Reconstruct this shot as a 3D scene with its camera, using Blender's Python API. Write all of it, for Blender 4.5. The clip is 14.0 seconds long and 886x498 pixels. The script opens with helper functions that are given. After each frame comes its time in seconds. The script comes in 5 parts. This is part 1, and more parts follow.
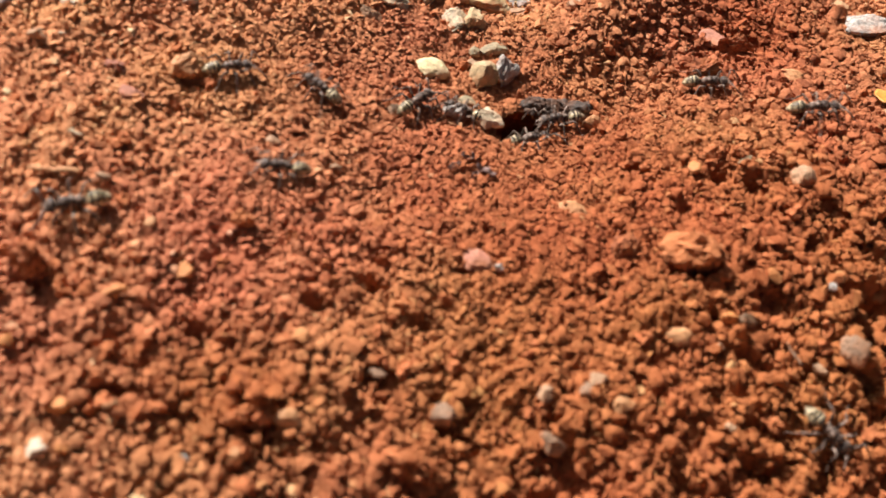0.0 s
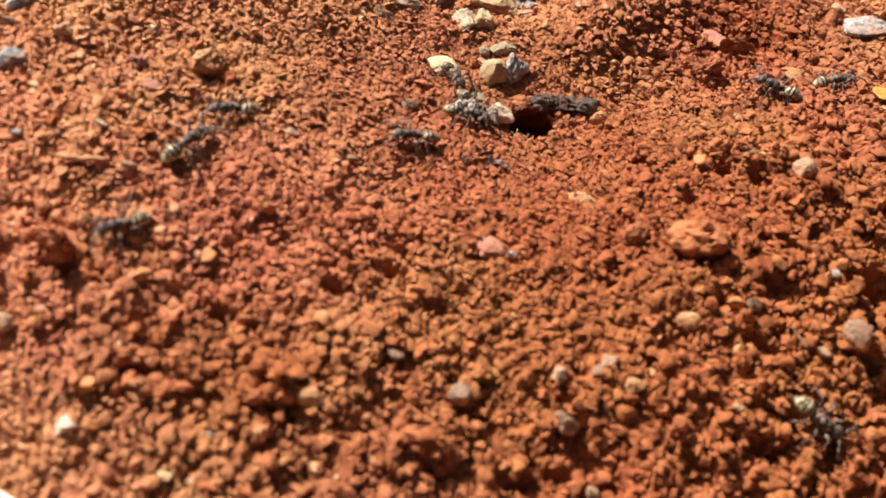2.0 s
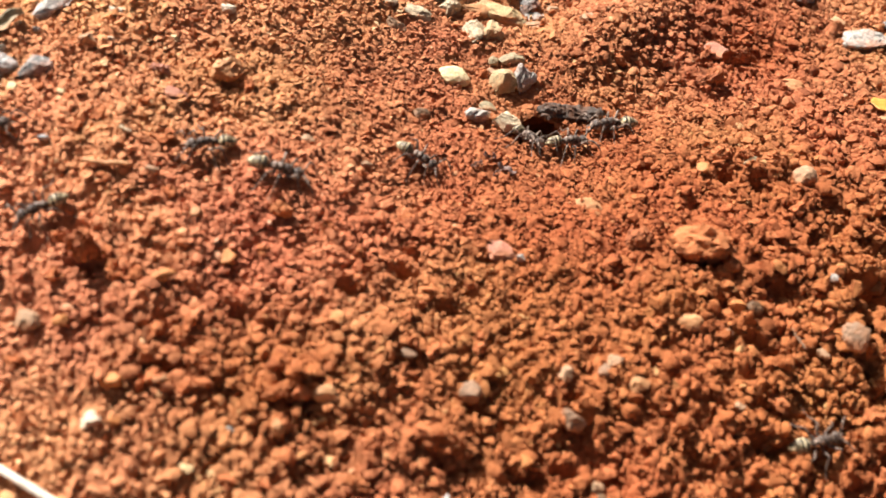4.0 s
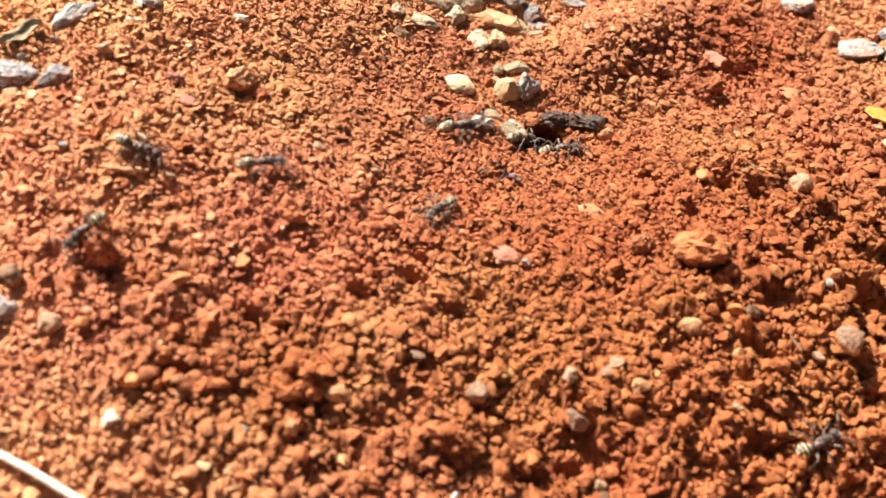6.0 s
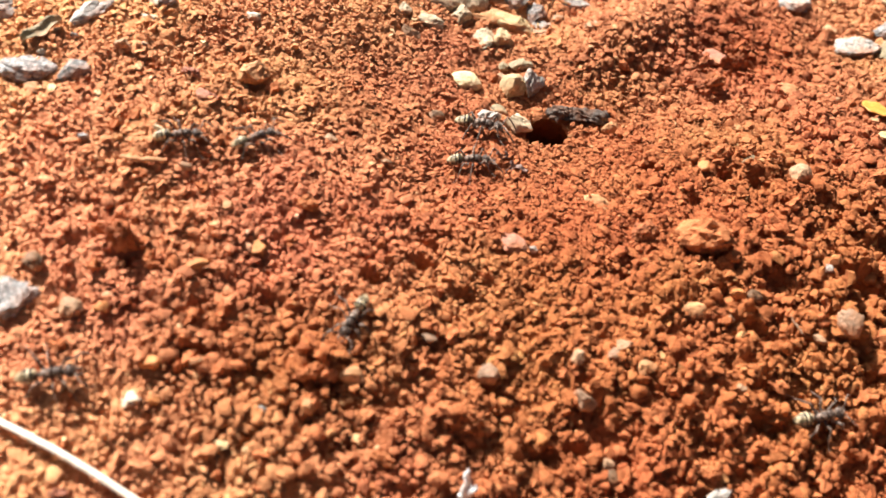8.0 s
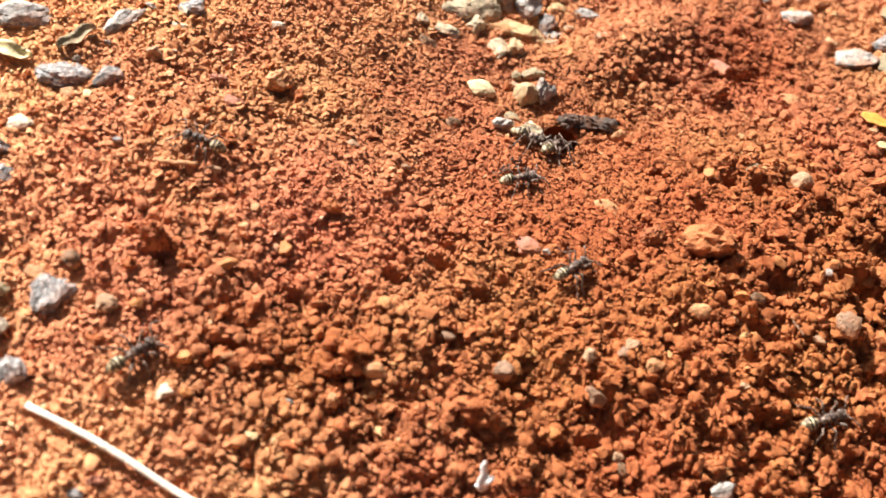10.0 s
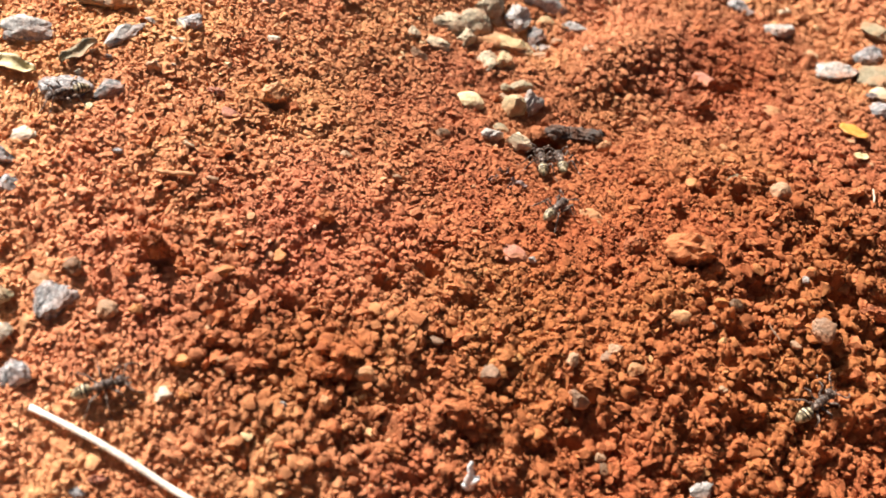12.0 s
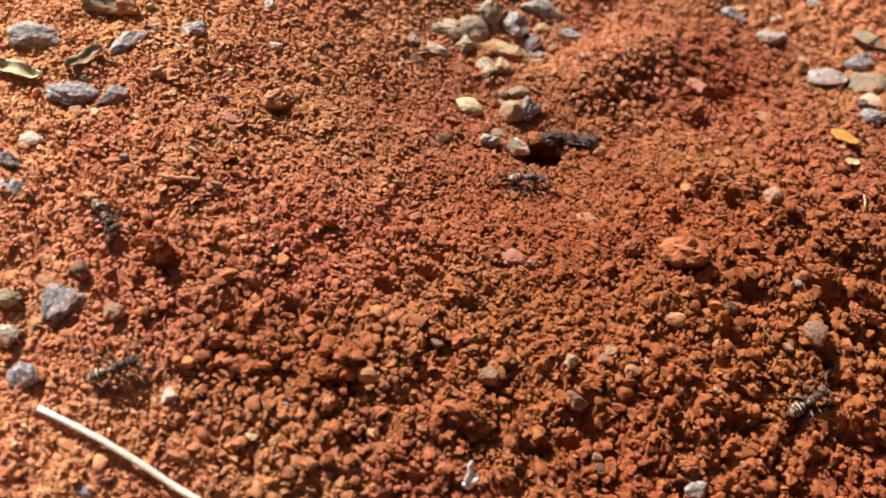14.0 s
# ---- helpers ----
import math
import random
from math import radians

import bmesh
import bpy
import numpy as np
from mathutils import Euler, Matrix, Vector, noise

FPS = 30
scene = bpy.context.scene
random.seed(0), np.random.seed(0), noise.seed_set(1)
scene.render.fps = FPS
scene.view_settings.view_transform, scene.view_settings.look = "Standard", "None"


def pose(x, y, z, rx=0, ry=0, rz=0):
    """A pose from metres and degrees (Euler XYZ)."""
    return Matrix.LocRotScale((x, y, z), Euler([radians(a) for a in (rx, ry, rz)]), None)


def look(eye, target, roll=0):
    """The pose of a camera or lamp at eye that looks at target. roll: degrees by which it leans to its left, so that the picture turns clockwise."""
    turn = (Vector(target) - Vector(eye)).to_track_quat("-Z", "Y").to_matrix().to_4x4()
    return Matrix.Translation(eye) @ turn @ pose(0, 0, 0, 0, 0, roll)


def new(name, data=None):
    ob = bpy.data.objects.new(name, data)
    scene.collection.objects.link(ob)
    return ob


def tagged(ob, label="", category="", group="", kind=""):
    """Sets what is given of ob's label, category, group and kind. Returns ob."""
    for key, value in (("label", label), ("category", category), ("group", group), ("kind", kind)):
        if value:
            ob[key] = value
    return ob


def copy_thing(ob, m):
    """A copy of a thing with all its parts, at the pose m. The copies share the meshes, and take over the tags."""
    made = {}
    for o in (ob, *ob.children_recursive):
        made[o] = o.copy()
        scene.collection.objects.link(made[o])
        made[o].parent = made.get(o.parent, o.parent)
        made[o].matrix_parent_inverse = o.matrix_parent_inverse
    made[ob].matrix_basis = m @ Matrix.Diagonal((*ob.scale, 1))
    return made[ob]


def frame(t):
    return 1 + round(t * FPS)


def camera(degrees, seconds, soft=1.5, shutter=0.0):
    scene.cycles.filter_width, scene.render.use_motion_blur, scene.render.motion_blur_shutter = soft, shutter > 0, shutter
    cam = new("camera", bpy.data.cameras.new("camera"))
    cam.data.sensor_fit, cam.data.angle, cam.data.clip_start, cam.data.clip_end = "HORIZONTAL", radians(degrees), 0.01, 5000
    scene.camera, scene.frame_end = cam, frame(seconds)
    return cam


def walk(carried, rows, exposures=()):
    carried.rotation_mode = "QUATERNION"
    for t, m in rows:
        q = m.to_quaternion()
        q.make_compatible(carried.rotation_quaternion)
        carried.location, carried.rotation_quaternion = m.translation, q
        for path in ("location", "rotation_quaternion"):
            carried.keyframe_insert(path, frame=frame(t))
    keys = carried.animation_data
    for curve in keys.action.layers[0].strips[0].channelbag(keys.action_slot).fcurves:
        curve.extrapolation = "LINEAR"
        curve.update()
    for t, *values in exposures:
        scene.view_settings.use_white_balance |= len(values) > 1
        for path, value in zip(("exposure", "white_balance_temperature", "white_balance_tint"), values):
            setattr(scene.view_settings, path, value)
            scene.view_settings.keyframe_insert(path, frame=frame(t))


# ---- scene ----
cam = camera(46.0, 14.0, soft=1.7, shutter=0.5)
cam.data.dof.use_dof = True
cam.data.dof.focus_distance = 0.203
cam.data.dof.aperture_fstop = 16.0

PATH = [
    (0.0, (-0.00000, -0.10155, 0.12540), (0.00000, 0.00543, -0.00671), 9.01),
    (0.5, (-0.00005, -0.10417, 0.12556), (-0.00015, 0.00367, -0.00585), 8.91),
    (1.0, (-0.00091, -0.10796, 0.12396), (-0.00154, 0.00142, -0.00618), 8.59),
    (1.5, (-0.00217, -0.10911, 0.12429), (-0.00217, 0.00066, -0.00552), 8.78),
    (2.0, (-0.00245, -0.10922, 0.12503), (-0.00198, 0.00084, -0.00453), 9.08),
    (4.5, (-0.00387, -0.11564, 0.12869), (-0.00418, -0.00408, 0.00042), 9.06),
    (5.0, (-0.00283, -0.11680, 0.12905), (-0.00364, -0.00513, 0.00087), 8.83),
    (5.5, (-0.00429, -0.11681, 0.13069), (-0.00446, -0.00527, 0.00240), 9.17),
    (6.0, (-0.00586, -0.11688, 0.13258), (-0.00522, -0.00553, 0.00414), 9.55),
    (6.5, (-0.00492, -0.11890, 0.13257), (-0.00490, -0.00688, 0.00469), 9.35),
    (7.0, (-0.00488, -0.12055, 0.13200), (-0.00474, -0.00810, 0.00451), 9.20),
    (7.5, (-0.00613, -0.12138, 0.13313), (-0.00583, -0.00858, 0.00595), 9.28),
    (8.0, (-0.00706, -0.12404, 0.13225), (-0.00653, -0.01036, 0.00585), 9.19),
    (10.5, (-0.01125, -0.12983, 0.14206), (-0.00954, -0.01599, 0.01581), 10.32),
    (11.0, (-0.01078, -0.12864, 0.14549), (-0.00851, -0.01583, 0.01834), 10.65),
    (11.5, (-0.01010, -0.13134, 0.14400), (-0.00827, -0.01764, 0.01764), 10.42),
    (12.0, (-0.00970, -0.13321, 0.14368), (-0.00812, -0.01906, 0.01771), 10.18),
    (12.5, (-0.01009, -0.13307, 0.14452), (-0.00812, -0.01900, 0.01849), 10.28),
    (13.0, (-0.01089, -0.13369, 0.14528), (-0.00862, -0.01969, 0.01919), 10.35),
    (13.5, (-0.01074, -0.13612, 0.14407), (-0.00872, -0.02103, 0.01896), 10.37),
    (14.0, (-0.01112, -0.13553, 0.14643), (-0.00841, -0.02103, 0.02080), 10.63),
]
walk(cam, [(t, look(eye, target, roll)) for t, eye, target, roll in PATH],
     [(0.0, 0.72, 6500, 13.5), (2.0, 0.74, 6500, 12), (4.5, 1.1, 6500, 10), (7.5, 1.22, 6500, 10), (11.0, 1.06, 6500, 11), (12.5, 0.9, 6500, 12.5), (13.0, 0.8, 6500, 14), (14.0, 0.4, 6500, 16.5)])

# ---- daylight: a high sun behind the nest, to the left ----
SUN_WAY = Vector((-0.54, 0.48, 0.70)).normalized()
world = bpy.data.worlds.new("sky")
scene.world = world
world.use_nodes = True
sky = world.node_tree.nodes.new("ShaderNodeTexSky")
sky.sky_type, sky.sun_disc = "NISHITA", False
sky.air_density, sky.dust_density, sky.ozone_density = 0.3, 7.0, 0.0
sky.sun_elevation = math.asin(SUN_WAY.z)
sky.sun_rotation = math.atan2(SUN_WAY.x, SUN_WAY.y)
world.node_tree.links.new(sky.outputs["Color"], world.node_tree.nodes["Background"].inputs["Color"])
world.node_tree.nodes["Background"].inputs["Strength"].default_value = 0.036
sun = new("sun", bpy.data.lights.new("sun", "SUN"))
sun.data.energy, sun.data.angle, sun.data.color = 5.6, radians(0.6), (1.0, 0.93, 0.85)
sun.matrix_world = look(SUN_WAY * 2, (0, 0, 0))


# ---- lie of the ground (millimetres) ----
SWELL = np.array([-6.34, -0.11, 0.21, -3.3, 0.87, 2.94, -0.61, -0.92, -0.14, 3.93, 2.63, 0.74, 1.66, 1.23, 4.92, -2.75, -3.4, 4.23, -1.98, 3.44, -1.05, -9.03, -2.24, 0.88, 3.3, 8.66, -1.11, -7.74, 0.34, -1.68, 3.15, 3.51, -1.93])
CENTRES = np.array([(a, b) for a in np.arange(-90, 91, 36.0) for b in np.arange(-45, 96, 35.0)])


def lattice(x, y, seed):
    """Smooth value noise in -1..1 with cells of one unit."""
    xi, yi = np.floor(x), np.floor(y)
    u, v = x - xi, y - yi
    u, v = u * u * (3 - 2 * u), v * v * (3 - 2 * v)

    def corner(a, b):
        h = np.sin(a * 127.1 + b * 311.7 + seed * 74.7) * 43758.5453
        return 2 * (h - np.floor(h)) - 1
    low = corner(xi, yi) * (1 - u) + corner(xi + 1, yi) * u
    high = corner(xi, yi + 1) * (1 - u) + corner(xi + 1, yi + 1) * u
    return low * (1 - v) + high * v


def bump(x, y, cx, cy, rx, ry, turn=0.0):
    c, s = np.cos(np.radians(turn)), np.sin(np.radians(turn))
    u, v = (c * (x - cx) + s * (y - cy)) / rx, (-s * (x - cx) + c * (y - cy)) / ry
    return np.exp(-(u * u + v * v))


HOLE, MOUTH, PIT = (10.2, 32.6), (4.9, 4.2), 1.2
LIE_OF_MOUTH = np.radians(33.0)


def lie(x, y):
    """Height of the ground at x, y; all in millimetres."""
    x, y = np.asarray(x, float), np.asarray(y, float)
    gauss = np.exp(-((x[..., None] - CENTRES[:, 0]) ** 2 + (y[..., None] - CENTRES[:, 1]) ** 2) / (2 * 34.0 ** 2))
    cx, cy = np.clip(x, -130, 130), np.clip(y, -75, 130)
    far = np.clip(np.maximum(np.abs(x) - 122, np.abs(y - 31) - 98) / 260, 0, 1)
    z = SWELL[0] + SWELL[1] * cx + SWELL[2] * cy + gauss @ SWELL[3:]
    z = z + 1.1 * lattice(x / 11, y / 11, 1) + 0.5 * lattice(x / 4.5, y / 4.5, 2)
    z = z + 9.3 * bump(x, y, 28, 68, 27, 10, 38)                      # spoil heaped up behind the entrance
    z = z - PIT * np.exp(-(mouth(x, y) / 1.06) ** 6)   # the entrance
    return z * (1 - far * far * (3 - 2 * far))


def mouth(x, y):
    """Under 1 inside the mouth of the nest."""
    c, s = np.cos(LIE_OF_MOUTH), np.sin(LIE_OF_MOUTH)
    u, v = c * (x - HOLE[0]) + s * (y - HOLE[1]), -s * (x - HOLE[0]) + c * (y - HOLE[1])
    return np.sqrt((u / MOUTH[0]) ** 2 + (v / MOUTH[1]) ** 2)


def slope(x, y):
    e = 1.5
    n = np.array([-(lie(x + e, y) - lie(x - e, y)) / (2 * e), -(lie(x, y + e) - lie(x, y - e)) / (2 * e), 1.0])
    return n / np.linalg.norm(n)


# ---- materials ----
def nodes_of(name):
    m = bpy.data.materials.new(name)
    m.use_nodes = True
    t = m.node_tree
    return m, t, t.nodes["Principled BSDF"]


def ramp(t, stops, source):
    r = t.nodes.new("ShaderNodeValToRGB")
    while len(r.color_ramp.elements) < len(stops):
        r.color_ramp.elements.new(0.5)
    for e, (at, colour) in zip(r.color_ramp.elements, stops):
        e.position, e.color = at, (*colour, 1)
    t.links.new(source, r.inputs[0])
    return r.outputs[0]


def grain(t, scale, detail=4.0, rough=0.6):
    """Noise in object space; scale in cells a metre."""
    c, n = t.nodes.new("ShaderNodeTexCoord"), t.nodes.new("ShaderNodeTexNoise")
    n.inputs["Scale"].default_value, n.inputs["Detail"].default_value, n.inputs["Roughness"].default_value = scale, detail, rough
    t.links.new(c.outputs["Object"], n.inputs["Vector"])
    return n.outputs[0]


def blend(t, a, b, amount, kind="MIX"):
    m = t.nodes.new("ShaderNodeMix")
    m.data_type, m.blend_type = "RGBA", kind
    for value, socket in ((amount, m.inputs[0]), (a, m.inputs[6]), (b, m.inputs[7])):
        if isinstance(value, (int, float)):
            socket.default_value = value
        elif isinstance(value, tuple):
            socket.default_value = (*value, 1)
        else:
            t.links.new(value, socket)
    return m.outputs[2]


def relief(t, shader, source, strength, depth):
    b = t.nodes.new("ShaderNodeBump")
    b.inputs["Strength"].default_value, b.inputs["Distance"].default_value = strength, depth
    t.links.new(source, b.inputs["Height"])
    t.links.new(b.outputs[0], shader.inputs["Normal"])


def halved(t, source):
    m = t.nodes.new("ShaderNodeMath")
    m.operation, m.inputs[1].default_value = "MULTIPLY", 0.5
    t.links.new(source, m.inputs[0])
    return m.outputs[0]


def soil(name, by_island):
    m, t, s = nodes_of(name)
    if by_island:
        g = t.nodes.new("ShaderNodeNewGeometry")
        pick = g.outputs["Random Per Island"]
    else:
        pick = grain(t, 700.0, 3.0)
    tone = ramp(t, [(0.0, (0.30, 0.10, 0.044)), (0.15, (0.43, 0.153, 0.068)), (0.6, (0.49, 0.181, 0.081)),
                    (0.95, (0.54, 0.219, 0.104)), (0.985, (0.58, 0.27, 0.12)), (1.0, (0.64, 0.40, 0.23))], pick)
    # ochre and rust patches a few centimetres wide
    patch = ramp(t, [(0.38, (1.0, 0.90, 0.92)), (0.62, (1.0, 1.12, 1.0))], grain(t, 22.0, 3.0))
    tone = blend(t, tone, patch, 1.0, "MULTIPLY")
    # paler, sandier ground round the heap, with a ragged edge; the heap's darker colour also stands in for crevice
    # shade
    c, shift, far = t.nodes.new("ShaderNodeTexCoord"), t.nodes.new("ShaderNodeMapping"), t.nodes.new("ShaderNodeVectorMath")
    shift.inputs["Location"].default_value, shift.inputs["Scale"].default_value = (-0.5, 0.14, 0), (10.0, 12.0, 0.0)
    far.operation = "LENGTH"
    t.links.new(c.outputs["Object"], shift.inputs["Vector"])
    t.links.new(shift.outputs[0], far.inputs[0])
    ragged = t.nodes.new("ShaderNodeMath")
    ragged.operation, ragged.inputs[1].default_value = "MULTIPLY_ADD", 0.5
    t.links.new(grain(t, 45.0, 4.0), ragged.inputs[0])
    # the spoil behind the entrance and the soil on both flanks are as red as the heap; their darker colour also stands
    # in for shade
    nearest = far.outputs["Value"]
    for place, size, gain in (((-1.21, -1.54, 0), (22.0, 22.0, 0.0), 0.4), ((0.60, 0.96, 0), (24.0, 32.0, 0.0), 0.3), ((-0.95, -0.15, 0), (18.0, 18.0, 0.0), 0.3)):
        lobe, apart, mild, least = (t.nodes.new("ShaderNode" + n) for n in ("Mapping", "VectorMath", "Math", "Math"))
        lobe.inputs["Location"].default_value, lobe.inputs["Scale"].default_value = place, size
        apart.operation, mild.operation, least.operation = "LENGTH", "ADD", "MINIMUM"
        mild.inputs[1].default_value = gain
        t.links.new(c.outputs["Object"], lobe.inputs["Vector"])
        t.links.new(lobe.outputs[0], apart.inputs[0])
        t.links.new(apart.outputs["Value"], mild.inputs[0])
        t.links.new(nearest, least.inputs[0])
        t.links.new(mild.outputs[0], least.inputs[1])
        nearest = least.outputs[0]
    t.links.new(nearest, ragged.inputs[2])
    sandy = ramp(t, [(0.33, (0.80, 0.685, 0.54)), (0.56, (1, 1.04, 1.08)), (0.82, (1.55, 1.88, 2.05))], halved(t, ragged.outputs[0]))
    tone = blend(t, tone, sandy, 1.0, "MULTIPLY")
    # paler and pinker soil west of the entrance, with a ragged edge
    near, apart, edge = (t.nodes.new("ShaderNode" + n) for n in ("Mapping", "VectorMath", "Math"))
    near.inputs["Location"].default_value, near.inputs["Scale"].default_value = (0.73, 0.05, 0), (28.0, 34.0, 0.0)
    apart.operation, edge.operation, edge.inputs[1].default_value = "LENGTH", "MULTIPLY_ADD", 0.5
    t.links.new(c.outputs["Object"], near.inputs["Vector"])
    t.links.new(near.outputs[0], apart.inputs[0])
    t.links.new(grain(t, 70.0, 4.0), edge.inputs[0])
    t.links.new(apart.outputs["Value"], edge.inputs[2])
    pink_patch = ramp(t, [(0.3, (1.16, 1.14, 1.24)), (0.55, (1, 1, 1))], halved(t, edge.outputs[0]))
    tone = blend(t, tone, pink_patch, 1.0, "MULTIPLY")
    # broad damp and dry areas further out
    broad = ramp(t, [(0.36, (0.72, 0.66, 0.62)), (0.5, (1, 1, 1)), (0.64, (1.04, 1.08, 1.1))], grain(t, 1.1, 5.0, 0.6))
    tone = blend(t, tone, broad, 1.0, "MULTIPLY")
    fine = ramp(t, [(0.3, (0.72, 0.70, 0.68)), (0.7, (1.15, 1.15, 1.15))], grain(t, 2600.0, 4.0))
    t.links.new(blend(t, tone, fine, 0.8, "MULTIPLY"), s.inputs["Base Color"])
    s.inputs["Roughness"].default_value = 0.85
    s.inputs["Specular IOR Level"].default_value = 0.25
    relief(t, s, grain(t, 2000.0, 6.0, 0.7), 0.9, 0.00035)
    return m


def mineral(name, dark, mid, light, rough=0.7, scale=420.0, bumpy=0.6, dust=0.6, crystals=0.0):
    """Stone with mottling, fine crystals and a film of red dust in places."""
    m, t, s = nodes_of(name)
    tone = ramp(t, [(0.28, dark), (0.5, mid), (0.72, light)], grain(t, scale, 6.0, 0.65))
    speck = ramp(t, [(0.35, (0.7, 0.7, 0.7)), (0.65, (1.12, 1.12, 1.12))], grain(t, 2800.0, 3.0))
    tone = blend(t, tone, speck, 0.8, "MULTIPLY")
    if crystals:
        flecks = ramp(t, [(0.40, (0.14, 0.14, 0.145)), (0.5, (1, 1, 1)), (0.6, (2.1, 2.08, 2.02))], grain(t, 1150.0, 3.0, 0.7))
        tone = blend(t, tone, flecks, crystals, "MULTIPLY")
    film = ramp(t, [(0.44, (0, 0, 0)), (0.64, (dust, dust, dust))], grain(t, 240.0, 4.0))
    t.links.new(blend(t, tone, (0.42, 0.15, 0.05), film), s.inputs["Base Color"])
    s.inputs["Roughness"].default_value = rough
    relief(t, s, grain(t, 1500.0, 6.0, 0.6), bumpy, 0.0004)
    return m


SOIL_BED = soil("soil_bed", False)
SOIL_GRAIN = soil("soil_grain", True)
SOIL_LUMP = soil("soil_lump", False)
STONE = {
    "grey": mineral("grey_stone", (0.118, 0.116, 0.116), (0.225, 0.222, 0.222), (0.37, 0.365, 0.36), rough=0.5, dust=0.35, crystals=0.7),
    "dark": mineral("dark_stone", (0.05, 0.05, 0.048), (0.16, 0.158, 0.155), (0.34, 0.335, 0.33), crystals=0.6),
    "pale": mineral("pale_stone", (0.46, 0.40, 0.29), (0.64, 0.57, 0.44), (0.76, 0.71, 0.59), dust=0.75, crystals=0.15),
    "white": mineral("white_stone", (0.22, 0.205, 0.18), (0.36, 0.34, 0.31), (0.52, 0.505, 0.48), dust=0.65, crystals=0.4),
    "pale_grey": mineral("pale_grey_stone", (0.26, 0.25, 0.23), (0.42, 0.405, 0.38), (0.56, 0.545, 0.52), dust=0.45, crystals=0.35),
    "dusty": mineral("dusty_stone", (0.27, 0.215, 0.13), (0.42, 0.35, 0.235), (0.55, 0.485, 0.36), dust=0.5, crystals=0.35),
    "dusty_cream": mineral("dusty_cream_stone", (0.31, 0.22, 0.12), (0.47, 0.36, 0.20), (0.58, 0.475, 0.30), dust=0.6),
    "dusty_yellow": mineral("dusty_yellow_stone", (0.36, 0.25, 0.11), (0.53, 0.40, 0.20), (0.64, 0.52, 0.31), dust=0.8),
    "yellow": mineral("yellow_stone", (0.50, 0.39, 0.18), (0.72, 0.60, 0.34), (0.83, 0.74, 0.50), dust=0.45),
    "cream": mineral("cream_stone", (0.50, 0.41, 0.26), (0.70, 0.60, 0.41), (0.82, 0.74, 0.57), dust=0.65),
    "olive": mineral("olive_stone", (0.15, 0.12, 0.065), (0.30, 0.25, 0.15), (0.46, 0.39, 0.26)),
    "pink": mineral("pink_stone", (0.30, 0.115, 0.07), (0.43, 0.18, 0.115), (0.54, 0.27, 0.19), dust=0.7),
    "tan": mineral("tan_stone", (0.34, 0.15, 0.06), (0.52, 0.26, 0.11), (0.64, 0.38, 0.20)),
    "orange": mineral("orange_stone", (0.40, 0.14, 0.035), (0.52, 0.21, 0.06), (0.60, 0.29, 0.10)),
    "rust": mineral("rust_clod", (0.16, 0.045, 0.018), (0.30, 0.09, 0.03), (0.44, 0.15, 0.05), rough=0.9),
    "ochre": mineral("ochre_clod", (0.32, 0.105, 0.034), (0.46, 0.16, 0.055), (0.54, 0.21, 0.085), rough=0.9, bumpy=0.9),
    "dun": mineral("dun_stone", (0.17, 0.10, 0.06), (0.27, 0.165, 0.10), (0.37, 0.245, 0.16)),
    "buff": mineral("buff_stone", (0.28, 0.165, 0.09), (0.40, 0.25, 0.145), (0.50, 0.34, 0.215)),
    "brown": mineral("brown_stone", (0.08, 0.045, 0.025), (0.18, 0.10, 0.05), (0.32, 0.20, 0.11)),
}
STRAW = mineral("straw", (0.66, 0.59, 0.45), (0.80, 0.76, 0.65), (0.86, 0.84, 0.76), rough=0.5, bumpy=0.3, dust=0.08)
HUSK = mineral("white_husk", (0.58, 0.57, 0.55), (0.74, 0.735, 0.72), (0.84, 0.835, 0.83), rough=0.5, bumpy=0.3, dust=0.08)
BARK = mineral("dark_bark", (0.016, 0.011, 0.009), (0.05, 0.036, 0.028), (0.17, 0.125, 0.10), rough=0.75, dust=0.3)
LEAF = mineral("dry_leaf", (0.42, 0.33, 0.15), (0.58, 0.49, 0.25), (0.70, 0.63, 0.38), rough=0.55, bumpy=0.3, dust=0.15)
LEAF_ORANGE = mineral("orange_leaf", (0.46, 0.18, 0.025), (0.58, 0.27, 0.045), (0.66, 0.36, 0.09), rough=0.5, bumpy=0.3, dust=0.1)
LEAF_OLD = mineral("rotten_leaf", (0.14, 0.09, 0.08), (0.26, 0.17, 0.145), (0.40, 0.30, 0.27), rough=0.7, dust=0.75)


def chitin(name, dark, light, rough, sheen):
    m, t, s = nodes_of(name)
    t.links.new(ramp(t, [(0.47, dark), (0.66, light)], grain(t, 1500.0, 4.0)), s.inputs["Base Color"])
    s.inputs["Roughness"].default_value = rough
    s.inputs["Sheen Weight"].default_value = sheen
    s.inputs["Sheen Roughness"].default_value = 0.4
    s.inputs["Sheen Tint"].default_value = (1.0, 0.78, 0.62, 1)
    s.inputs["Specular IOR Level"].default_value = 0.28
    relief(t, s, grain(t, 5200.0, 3.0), 0.5, 0.00012)
    return m


# pale mottles on body and legs put hair and gloss highlights into the colour
ANT_BODY = chitin("ant_body", (0.026, 0.014, 0.010), (0.36, 0.27, 0.215), 0.5, 0.4)
ANT_LEG = chitin("ant_leg", (0.055, 0.034, 0.025), (0.36, 0.275, 0.22), 0.42, 0.25)
ANT_GASTER = chitin("ant_gaster", (0.10, 0.075, 0.04), (0.74, 0.62, 0.39), 0.35, 0.2)
ANT_BAND = chitin("ant_band", (0.012, 0.010, 0.008), (0.05, 0.042, 0.03), 0.35, 0.2)
